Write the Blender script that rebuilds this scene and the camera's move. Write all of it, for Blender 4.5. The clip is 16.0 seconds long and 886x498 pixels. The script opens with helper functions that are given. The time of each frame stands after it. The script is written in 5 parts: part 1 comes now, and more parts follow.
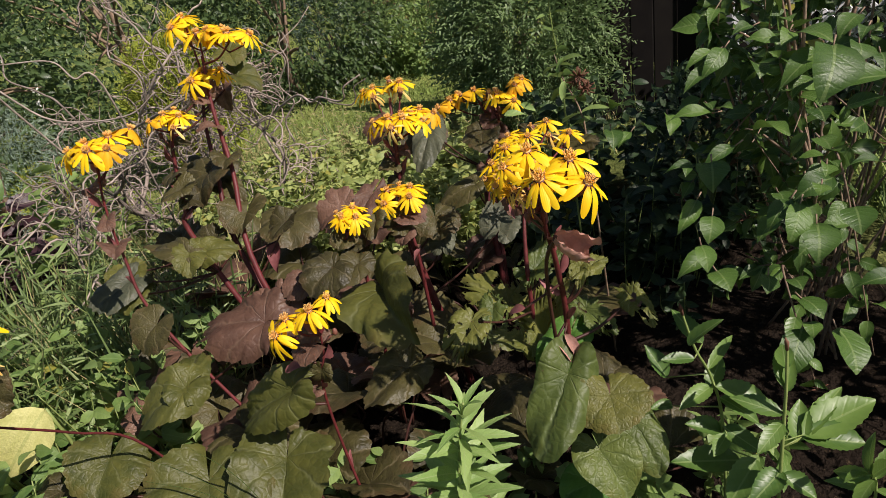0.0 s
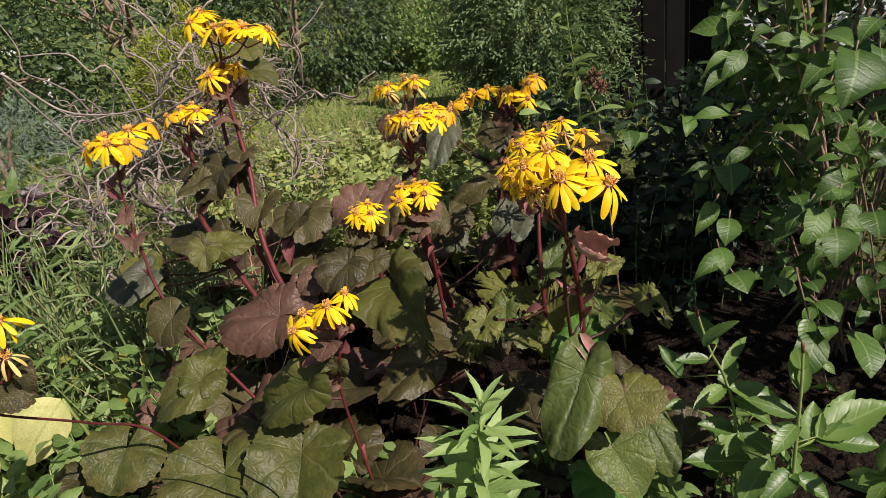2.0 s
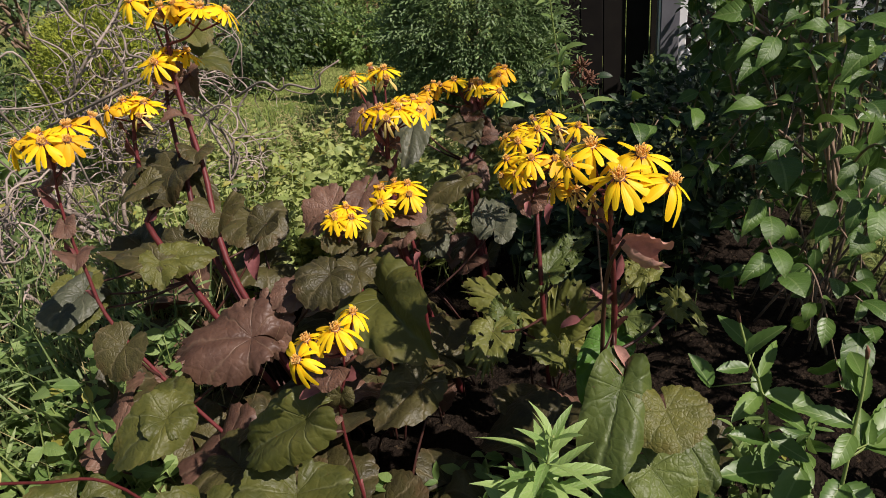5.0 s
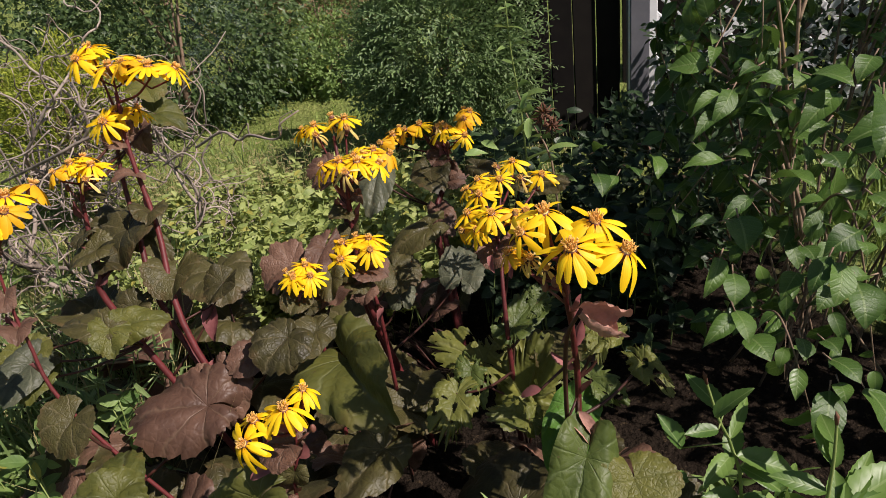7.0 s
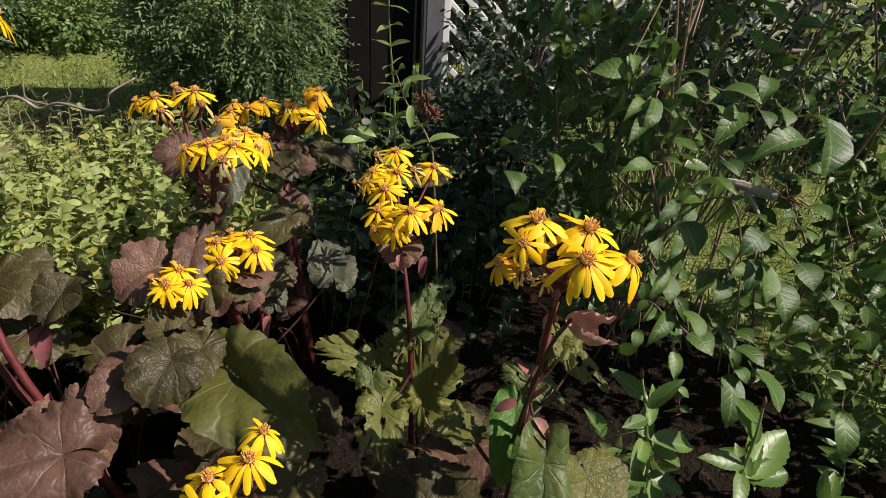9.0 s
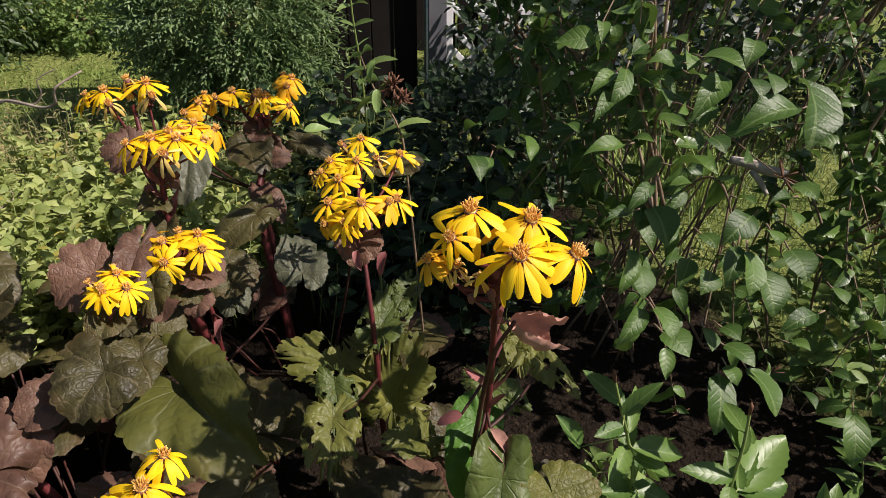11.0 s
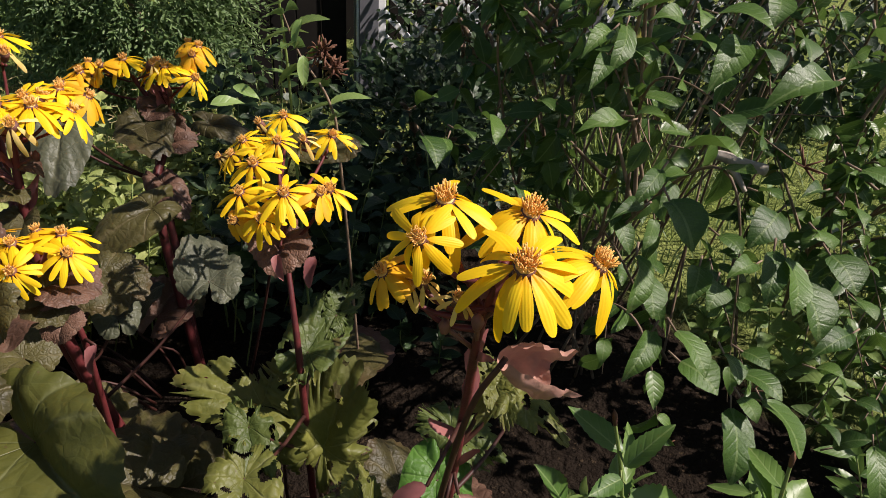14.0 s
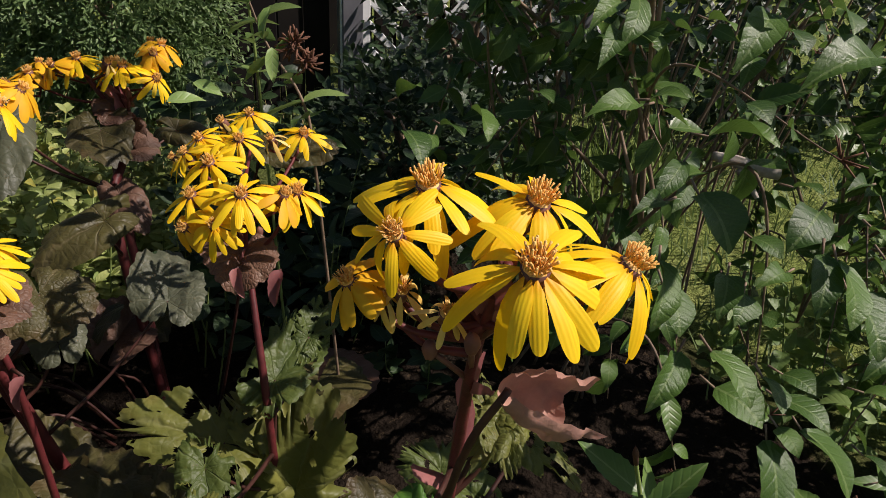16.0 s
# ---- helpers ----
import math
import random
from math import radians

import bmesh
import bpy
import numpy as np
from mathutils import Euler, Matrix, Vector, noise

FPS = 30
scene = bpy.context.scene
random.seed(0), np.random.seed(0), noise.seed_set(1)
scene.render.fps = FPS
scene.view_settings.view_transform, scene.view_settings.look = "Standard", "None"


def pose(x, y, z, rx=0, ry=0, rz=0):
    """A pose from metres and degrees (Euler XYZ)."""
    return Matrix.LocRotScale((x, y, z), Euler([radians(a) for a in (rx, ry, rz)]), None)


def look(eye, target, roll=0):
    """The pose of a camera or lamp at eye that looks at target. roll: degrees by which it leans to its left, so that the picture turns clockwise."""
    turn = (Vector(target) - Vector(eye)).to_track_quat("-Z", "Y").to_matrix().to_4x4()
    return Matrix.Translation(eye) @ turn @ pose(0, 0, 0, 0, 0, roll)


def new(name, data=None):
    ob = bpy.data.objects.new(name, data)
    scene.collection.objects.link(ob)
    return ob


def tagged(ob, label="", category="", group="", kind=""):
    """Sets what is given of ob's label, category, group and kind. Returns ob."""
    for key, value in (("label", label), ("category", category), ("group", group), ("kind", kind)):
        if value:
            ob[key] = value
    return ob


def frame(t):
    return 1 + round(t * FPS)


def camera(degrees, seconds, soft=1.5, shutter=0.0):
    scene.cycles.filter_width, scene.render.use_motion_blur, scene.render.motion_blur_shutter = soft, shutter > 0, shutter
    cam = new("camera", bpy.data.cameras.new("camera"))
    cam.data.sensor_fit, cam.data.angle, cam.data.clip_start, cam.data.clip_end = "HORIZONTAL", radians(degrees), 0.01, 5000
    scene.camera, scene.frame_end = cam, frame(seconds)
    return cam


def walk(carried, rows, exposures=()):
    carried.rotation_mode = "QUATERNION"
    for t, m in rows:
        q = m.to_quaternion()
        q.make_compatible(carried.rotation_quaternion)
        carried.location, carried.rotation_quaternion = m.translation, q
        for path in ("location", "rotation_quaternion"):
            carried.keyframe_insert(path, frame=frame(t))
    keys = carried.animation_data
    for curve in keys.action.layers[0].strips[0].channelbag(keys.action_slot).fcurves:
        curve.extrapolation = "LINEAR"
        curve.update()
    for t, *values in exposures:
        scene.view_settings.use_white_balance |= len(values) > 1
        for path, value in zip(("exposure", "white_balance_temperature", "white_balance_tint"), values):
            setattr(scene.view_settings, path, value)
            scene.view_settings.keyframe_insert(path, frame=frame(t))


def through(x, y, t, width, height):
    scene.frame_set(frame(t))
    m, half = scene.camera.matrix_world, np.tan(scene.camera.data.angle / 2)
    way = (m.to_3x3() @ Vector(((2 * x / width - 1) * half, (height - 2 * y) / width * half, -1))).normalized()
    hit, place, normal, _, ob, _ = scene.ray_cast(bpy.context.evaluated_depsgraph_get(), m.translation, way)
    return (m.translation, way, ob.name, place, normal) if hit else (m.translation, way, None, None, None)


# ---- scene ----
cam = camera(66.0, 16.0, soft=0.8)
PATH = [
    (0, (-0.001, -0.005, 1.329), (-0.146, 1.767, 0.413), -10.3),
    (0.5, (-0.061, 0.027, 1.336), (-0.099, 1.808, 0.427), -9.5),
    (1, (-0.097, 0.044, 1.329), (-0.077, 1.797, 0.366), -8.7),
    (1.5, (-0.071, 0.009, 1.344), (-0.191, 1.779, 0.421), -8.2),
    (2, (-0.025, -0.012, 1.342), (-0.183, 1.753, 0.416), -9.7),
    (2.5, (0.013, -0.042, 1.34), (-0.19, 1.724, 0.423), -9.9),
    (3, (0.032, -0.072, 1.351), (-0.241, 1.697, 0.458), -11.5),
    (3.5, (0.029, -0.074, 1.348), (-0.275, 1.692, 0.459), -11.3),
    (4, (-0.001, -0.028, 1.329), (-0.215, 1.74, 0.419), -10.1),
    (4.5, (-0.105, 0.058, 1.319), (-0.231, 1.825, 0.39), -9.1),
    (5, (-0.219, 0.142, 1.313), (-0.109, 1.889, 0.344), -7.2),
    (5.2, (-0.245, 0.168, 1.309), (-0.06, 1.907, 0.338), -7.2),
    (7.3, (-0.146, 0.205, 1.352), (0.01, 1.981, 0.447), -8.2),
    (7.5, (-0.148, 0.208, 1.351), (0.009, 1.986, 0.45), -8.3),
    (8, (-0.243, 0.277, 1.328), (0.091, 2.014, 0.394), -4.8),
    (8.5, (-0.382, 0.38, 1.356), (0.248, 2.007, 0.378), -1.3),
    (9, (-0.451, 0.423, 1.361), (0.425, 1.909, 0.349), 3.6),
    (9.2, (-0.454, 0.423, 1.363), (0.457, 1.904, 0.375), 5.2),
    (11.3, (-0.267, 0.454, 1.302), (0.505, 1.971, 0.251), -0.1),
    (11.5, (-0.266, 0.477, 1.289), (0.556, 1.967, 0.238), 0.9),
    (12, (-0.262, 0.52, 1.262), (0.604, 1.938, 0.148), 1.4),
    (12.5, (-0.253, 0.528, 1.27), (0.606, 1.965, 0.176), 0.6),
    (13, (-0.234, 0.553, 1.252), (0.625, 2.009, 0.183), 1.6),
    (13.5, (-0.224, 0.601, 1.223), (0.658, 2.056, 0.173), 2.5),
    (14, (-0.205, 0.656, 1.186), (0.762, 2.07, 0.153), 4.2),
    (14.5, (-0.177, 0.702, 1.144), (0.854, 2.085, 0.133), 4.1),
    (15, (-0.144, 0.729, 1.124), (0.943, 2.097, 0.151), 4.9),
    (15.5, (-0.127, 0.743, 1.104), (0.95, 2.102, 0.107), 4.7),
    (16, (-0.142, 0.739, 1.108), (0.864, 2.164, 0.13), 4.0),
]

walk(cam, [(t, look(eye, target, roll)) for t, eye, target, roll in PATH], [(0, 0.36), (3, 0.42), (5.2, 0.34), (9, 0.42), (13, 0.50), (14.5, 0.40), (16, 0.18)])

# ---- light ----
SUN_DIR = Vector((0.55, -0.40, 0.73)).normalized()
world = bpy.data.worlds.new("sky_world")
world.use_nodes = True
scene.world = world
wn = world.node_tree.nodes
sky = wn.new("ShaderNodeTexSky")
sky.sky_type, sky.sun_disc = "NISHITA", False
sky.sun_elevation = math.asin(SUN_DIR.z)
sky.sun_rotation = math.atan2(SUN_DIR.x, SUN_DIR.y)
world.node_tree.links.new(sky.outputs[0], wn["Background"].inputs[0])
wn["Background"].inputs[1].default_value = 0.052
sun = new("sun", bpy.data.lights.new("sun", "SUN"))
sun.data.energy, sun.data.angle, sun.data.color = 5.0, radians(0.6), (1.0, 0.885, 0.825)
sun.matrix_world = look(SUN_DIR * 30, (0, 0, 0))


# ---- materials ----
class Nodes:
    """A short way to write a node tree."""

    def __init__(self, name):
        self.mat = bpy.data.materials.new(name)
        self.mat.use_nodes = True
        self.tree = self.mat.node_tree
        self.tree.nodes.clear()
        self.out = self.add("OutputMaterial")

    def add(self, kind, **values):
        node = self.tree.nodes.new("ShaderNode" + kind)
        for key, value in values.items():
            if key == "op":
                node.operation = value
            elif key == "blend":
                node.data_type, node.blend_type = "RGBA", value
        return node

    def link(self, a, b):
        self.tree.links.new(a, b)

    def math(self, op, a, b=0.0):
        node = self.add("Math", op=op)
        for n, v in enumerate((a, b)):
            if isinstance(v, (int, float)):
                node.inputs[n].default_value = v
            else:
                self.link(v, node.inputs[n])
        return node.outputs[0]

    def mix(self, fac, a, b, blend="MIX"):
        node = self.add("Mix", blend=blend)
        for n, v in ((0, fac), (6, a), (7, b)):
            if isinstance(v, (int, float)):
                node.inputs[n].default_value = v
            elif isinstance(v, tuple):
                node.inputs[n].default_value = (*v, 1)
            else:
                self.link(v, node.inputs[n])
        return node.outputs[2]

    def noise(self, scale, detail=3.0, coords=None, rough=0.6):
        node = self.add("TexNoise")
        node.inputs["Scale"].default_value, node.inputs["Detail"].default_value = scale, detail
        node.inputs["Roughness"].default_value = rough
        self.link(coords if coords else self.coords("Object"), node.inputs["Vector"])
        return node.outputs["Fac"]

    def coords(self, which):
        return self.add("TexCoord").outputs[which]

    def ramp(self, fac, lo, hi):
        node = self.add("MapRange")
        self.link(fac, node.inputs[0])
        node.inputs[1].default_value, node.inputs[2].default_value = lo, hi
        return node.outputs[0]

    def bump(self, height, strength, distance):
        node = self.add("Bump")
        node.inputs["Strength"].default_value, node.inputs["Distance"].default_value = strength, distance
        self.link(height, node.inputs["Height"])
        return node.outputs[0]

    def surface(self, colour, rough, normal=None, metal=0.0, through=0.0, through_colour=None, spec=0.5):
        p = self.add("BsdfPrincipled")
        p.inputs["Metallic"].default_value = metal
        p.inputs["Specular IOR Level"].default_value = spec
        for key, v in (("Base Color", colour), ("Roughness", rough)):
            if isinstance(v, (int, float)):
                p.inputs[key].default_value = v
            elif isinstance(v, tuple):
                p.inputs[key].default_value = (*v, 1)
            else:
                self.link(v, p.inputs[key])
        if normal:
            self.link(normal, p.inputs["Normal"])
        last = p.outputs[0]
        if through:
            tr = self.add("BsdfTranslucent")
            c = through_colour or colour
            if isinstance(c, tuple):
                tr.inputs[0].default_value = (*c, 1)
            else:
                self.link(c, tr.inputs[0])
            mix = self.add("MixShader")
            mix.inputs[0].default_value = through
            self.link(p.outputs[0], mix.inputs[1])
            self.link(tr.outputs[0], mix.inputs[2])
            last = mix.outputs[0]
        self.link(last, self.out.inputs[0])
        return self.mat


def island_random(n):
    """A number of its own for each object and each loose piece."""
    a = n.add("ObjectInfo").outputs["Random"]
    b = n.add("NewGeometry").outputs["Random Per Island"]
    return n.math("FRACT", n.math("ADD", a, b))


def pinnate_leaf(name, dark, light, vein, rough=0.5, through=0.25, ribs=13.0, yellow=0.0, spec=0.4, depth=0.0012, stripes=0.0):
    """Leaf with a midrib and side veins; u runs along the leaf, v across it."""
    n = Nodes(name)
    uv = n.add("SeparateXYZ")
    n.link(n.coords("UV"), uv.inputs[0])
    u, v = uv.outputs[0], uv.outputs[1]
    across = n.math("ABSOLUTE", n.math("SUBTRACT", v, 0.5))
    wave = n.math("SINE", n.math("MULTIPLY", n.math("SUBTRACT", u, n.math("MULTIPLY", across, 0.55)), ribs * 6.283))
    side = n.math("POWER", n.math("ABSOLUTE", n.math("MULTIPLY", n.math("ADD", wave, 1.0), 0.5)), 6.0)
    mid = n.math("LESS_THAN", across, 0.03)
    veins = n.math("MAXIMUM", n.math("MULTIPLY", side, 0.09), mid)
    rnd = island_random(n)
    blotch = n.ramp(n.noise(38, 4), 0.3, 0.7)
    tone = n.math("ADD", n.math("MULTIPLY", rnd, 0.65), n.math("MULTIPLY", blotch, 0.35))
    col = n.mix(tone, dark, light)
    if yellow:
        col = n.mix(n.math("MULTIPLY", n.math("GREATER_THAN", rnd, 1 - yellow), 0.8), col, (0.30, 0.26, 0.04))
    if stripes:
        band = n.math("SINE", n.math("ADD", n.math("MULTIPLY", v, 19.0), n.math("MULTIPLY", n.noise(9, 3), 5.0)))
        col = n.mix(n.math("MULTIPLY", n.ramp(band, 0.1, 0.7), stripes), col, dark)
    col = n.mix(n.math("MULTIPLY", veins, 0.55), col, vein)
    height = n.math("SUBTRACT", n.math("MULTIPLY", side, -0.8), n.math("MULTIPLY", mid, 1.0))
    height = n.math("ADD", height, n.math("MULTIPLY", blotch, 0.6))
    return n.surface(col, rough, n.bump(height, 0.4, depth), through=through, through_colour=light, spec=spec)


def round_leaf(name, dark, light, rim, vein, rough=0.48, through=0.16):
    """Kidney leaf: veins run out from the stalk at the origin of the leaf."""
    n = Nodes(name)
    uv = n.add("SeparateXYZ")
    n.link(n.coords("UV"), uv.inputs[0])
    x, y = n.math("SUBTRACT", uv.outputs[0], 0.5), n.math("SUBTRACT", uv.outputs[1], 0.2)
    ang = n.math("ARCTAN2", x, y)
    rad = n.math("SQRT", n.math("ADD", n.math("MULTIPLY", x, x), n.math("MULTIPLY", y, y)))
    warp = n.math("MULTIPLY", n.math("SUBTRACT", n.noise(9, 2, n.coords("UV")), 0.5), 0.35)
    spoke = n.math("ABSOLUTE", n.math("COSINE", n.math("MULTIPLY", n.math("ADD", ang, warp), 4.0)))
    main = n.math("POWER", spoke, 60.0)
    net = n.add("TexVoronoi")
    net.feature = "DISTANCE_TO_EDGE"
    net.inputs["Scale"].default_value = 19.0
    n.link(n.coords("UV"), net.inputs["Vector"])
    fine = n.math("LESS_THAN", net.outputs[0], 0.045)
    rnd = island_random(n)
    blotch = n.ramp(n.noise(5.5, 4, n.coords("UV")), 0.32, 0.68)
    grain = n.noise(60, 3, n.coords("UV"))
    tone = n.math("ADD", n.math("MULTIPLY", rnd, 0.5), n.math("MULTIPLY", blotch, 0.5))
    col = n.mix(tone, dark, light)
    col = n.mix(n.math("MULTIPLY", n.ramp(n.math("ADD", rad, n.math("MULTIPLY", blotch, 0.25)), 0.5, 0.8), 0.75), col, rim)
    col = n.mix(n.math("MULTIPLY", n.math("MAXIMUM", main, n.math("MULTIPLY", fine, 0.16)), 0.42), col, vein)
    col = n.mix(n.math("MULTIPLY", n.ramp(grain, 0.55, 0.8), 0.18), col, dark)
    spots = n.math("GREATER_THAN", n.noise(26, 2, n.coords("UV")), 0.74)
    col = n.mix(n.math("MULTIPLY", spots, 0.6), col, (0.09, 0.055, 0.03))
    height = n.math("SUBTRACT", n.math("ADD", n.math("MULTIPLY", n.math("MINIMUM", net.outputs[0], 0.22), 1.3), n.math("MULTIPLY", n.noise(9, 4, n.coords("UV")), 1.1)), n.math("MULTIPLY", main, 0.6))
    return n.surface(col, rough, n.bump(height, 0.5, 0.0045), through=through, through_colour=light, spec=0.3)


def plain(name, a, b, rough=0.6, scale=40.0, through=0.0, bump=0.0, metal=0.0, spec=0.4):
    n = Nodes(name)
    rnd = island_random(n)
    tex = n.ramp(n.noise(scale, 5), 0.3, 0.7)
    tone = n.math("ADD", n.math("MULTIPLY", rnd, 0.45), n.math("MULTIPLY", tex, 0.55))
    col = n.mix(tone, a, b)
    normal = n.bump(n.noise(scale * 2.5, 5), 0.6, bump) if bump else None
    return n.surface(col, rough, normal, metal, through, None, spec)


M_BRONZE = round_leaf("bronze_leaf", (0.022, 0.019, 0.009), (0.098, 0.088, 0.028), (0.085, 0.042, 0.024), (0.17, 0.14, 0.075))
M_BROWN = round_leaf("purple_brown_leaf", (0.060, 0.031, 0.022), (0.200, 0.112, 0.076), (0.14, 0.07, 0.045), (0.18, 0.12, 0.08))
M_GREEN = round_leaf("olive_green_leaf", (0.032, 0.043, 0.010), (0.155, 0.152, 0.034), (0.12, 0.085, 0.03), (0.17, 0.18, 0.08), through=0.25)
M_GREY = round_leaf("grey_bronze_leaf", (0.034, 0.042, 0.026), (0.125, 0.130, 0.080), (0.09, 0.075, 0.045), (0.17, 0.17, 0.11))
M_FRESH = round_leaf("dark_green_leaf", (0.028, 0.048, 0.010), (0.125, 0.155, 0.036), (0.12, 0.11, 0.03), (0.15, 0.19, 0.08))
M_YELLOWED = round_leaf("yellow_green_leaf", (0.050, 0.066, 0.014), (0.215, 0.215, 0.048), (0.16, 0.10, 0.04), (0.24, 0.24, 0.10), through=0.22)
M_VIVID = round_leaf("fresh_green_young_leaf", (0.026, 0.080, 0.012), (0.105, 0.225, 0.034), (0.10, 0.19, 0.035), (0.16, 0.26, 0.08), through=0.25)
LIGULARIA_LEAF = (M_BRONZE, M_BROWN, M_GREEN, M_GREY, M_FRESH, M_YELLOWED, M_VIVID)
M_STEM = plain("dark_red_stem", (0.045, 0.008, 0.008), (0.16, 0.026, 0.028), 0.55, 60, bump=0.001)
M_STALK = plain("purple_leaf_stalk", (0.030, 0.010, 0.008), (0.075, 0.026, 0.017), 0.55, 60)
M_SHEATH = plain("pink_bract", (0.15, 0.04, 0.045), (0.36, 0.14, 0.13), 0.6, 50, through=0.2)
def petal_material(name, base, body, tip):
    n = Nodes(name)
    uv = n.add("SeparateXYZ")
    n.link(n.coords("UV"), uv.inputs[0])
    lines = n.math("SINE", n.math("MULTIPLY", uv.outputs[1], 28.0))
    rnd = island_random(n)
    col = n.mix(n.math("ADD", n.math("MULTIPLY", rnd, 0.5), n.math("MULTIPLY", n.noise(120, 4), 0.5)), body, tip)
    col = n.mix(n.ramp(n.math("SUBTRACT", 1.0, uv.outputs[0]), 0.72, 1.0), col, base)
    return n.surface(col, 0.5, n.bump(lines, 0.25, 0.0002), through=0.28, through_colour=body, spec=0.3)


M_PETAL = petal_material("golden_petal", (0.88, 0.36, 0.005), (0.95, 0.575, 0.006), (0.98, 0.72, 0.020))
M_PETAL_OLD = plain("faded_orange_petal", (0.74, 0.36, 0.008), (0.87, 0.52, 0.012), 0.6, 70, through=0.25)
M_PETAL_DEAD = plain("withered_petal", (0.70, 0.44, 0.08), (0.90, 0.72, 0.28), 0.7, 70, through=0.2)
M_DISC = plain("orange_brown_florets", (0.90, 0.46, 0.09), (0.97, 0.68, 0.26), 0.7, 150, through=0.2)
M_CALYX = plain("brown_red_calyx", (0.10, 0.035, 0.030), (0.22, 0.09, 0.06), 0.6, 90)
M_DRYLEAF = plain("withered_pink_brown_leaf", (0.15, 0.065, 0.052), (0.52, 0.29, 0.225), 0.75, 45, through=0.1, bump=0.002)
M_WEIGELA = pinnate_leaf("weigela_leaf", (0.015, 0.046, 0.009), (0.118, 0.205, 0.040), (0.19, 0.26, 0.09), 0.38, 0.24, 6.0, 0.006, 0.36, 0.0012)
M_WEIGELA_TWIG = plain("brown_shrub_twig", (0.09, 0.055, 0.036), (0.32, 0.23, 0.155), 0.7, 60, bump=0.001)
M_POD = plain("dry_red_seed_pod", (0.07, 0.025, 0.016), (0.20, 0.095, 0.055), 0.8, 60)
M_PHLOX = pinnate_leaf("fresh_green_leaf", (0.04, 0.10, 0.018), (0.17, 0.27, 0.06), (0.27, 0.36, 0.13), 0.40, 0.3, 6.0, 0.0, 0.45, 0.0006)
M_PHLOX_STEM = plain("light_green_stem", (0.14, 0.20, 0.05), (0.25, 0.30, 0.10), 0.5, 60)
M_LANCE = pinnate_leaf("pale_lance_leaf", (0.14, 0.25, 0.06), (0.35, 0.47, 0.16), (0.34, 0.42, 0.20), 0.42, 0.3, 5.0)
M_HOSTA = pinnate_leaf("yellow_hosta_leaf", (0.36, 0.38, 0.09), (0.86, 0.80, 0.38), (0.34, 0.38, 0.12), 0.5, 0.3, 2.0, depth=0.004, stripes=0.22)
M_MEADOW = pinnate_leaf("meadow_leaf", (0.07, 0.13, 0.035), (0.28, 0.36, 0.14), (0.26, 0.32, 0.14), 0.45, 0.25, 5.0)
M_HERB = pinnate_leaf("herb_leaf", (0.055, 0.12, 0.025), (0.27, 0.37, 0.11), (0.20, 0.30, 0.11), 0.5, 0.3, 6.0, 0.03)
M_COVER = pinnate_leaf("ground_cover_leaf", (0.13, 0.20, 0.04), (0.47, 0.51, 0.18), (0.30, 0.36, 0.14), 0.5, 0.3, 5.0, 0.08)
M_GRASS = plain("grass_blade", (0.07, 0.13, 0.035), (0.20, 0.26, 0.09), 0.5, 30, through=0.25)
M_STRAW = plain("dry_grass_straw", (0.20, 0.165, 0.07), (0.40, 0.34, 0.16), 0.7, 40)
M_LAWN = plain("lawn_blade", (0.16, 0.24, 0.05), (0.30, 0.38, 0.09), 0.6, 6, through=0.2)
M_HAZEL = plain("grey_brown_twisted_bark", (0.045, 0.033, 0.027), (0.48, 0.395, 0.335), 0.75, 34, bump=0.001)
M_THUJA = plain("yellow_green_conifer", (0.15, 0.20, 0.018), (0.37, 0.40, 0.05), 0.6, 30, through=0.2)
M_SPRUCE = plain("blue_grey_needles", (0.10, 0.15, 0.105), (0.27, 0.34, 0.25), 0.6, 30)
M_SPRUCE_DARK = plain("dark_blue_green_needles", (0.05, 0.085, 0.06), (0.15, 0.21, 0.15), 0.6, 30)
# leaf green darkened well below its own tone, standing for shade
M_SHADELEAF = pinnate_leaf("shade_darkened_leaf", (0.010, 0.026, 0.010), (0.045, 0.080, 0.028), (0.06, 0.10, 0.04), 0.45, 0.2, 5.0)
M_GARDENTREE = pinnate_leaf("garden_shrub_leaf", (0.010, 0.028, 0.010), (0.115, 0.175, 0.055), (0.10, 0.15, 0.06), 0.4, 0.2, 5.0)
M_WILLOW = pinnate_leaf("willow_leaf", (0.04, 0.10, 0.022), (0.32, 0.44, 0.14), (0.22, 0.30, 0.12), 0.45, 0.25, 4.0)
M_FEATHER = pinnate_leaf("feathery_leaf", (0.026, 0.066, 0.020), (0.215, 0.310, 0.115), (0.16, 0.22, 0.10), 0.42, 0.22, 4.0)
M_RUST = pinnate_leaf("rusty_bush_leaf", (0.10, 0.07, 0.035), (0.26, 0.17, 0.085), (0.28, 0.2, 0.1), 0.6, 0.25, 4.0)
M_WHITE_FLOWER = plain("white_blossom", (0.62, 0.62, 0.56), (0.82, 0.82, 0.78), 0.6, 40, through=0.2)
M_PAINT = plain("weathered_white_paint", (0.62, 0.63, 0.64), (0.82, 0.83, 0.84), 0.6, 14, bump=0.001)
M_POST = plain("grey_painted_wood", (0.10, 0.10, 0.115), (0.17, 0.17, 0.19), 0.7, 9, bump=0.001)
# near-black without sheen: the arbour's inner shade put into the board colour
M_BOARD = plain("interior_shade_board", (0.008, 0.007, 0.007), (0.016, 0.014, 0.012), 0.9, 9, bump=0.001, spec=0.08)
M_DEADWOOD = plain("bleached_dead_wood", (0.16, 0.12, 0.09), (0.66, 0.60, 0.52), 0.85, 30, bump=0.006)
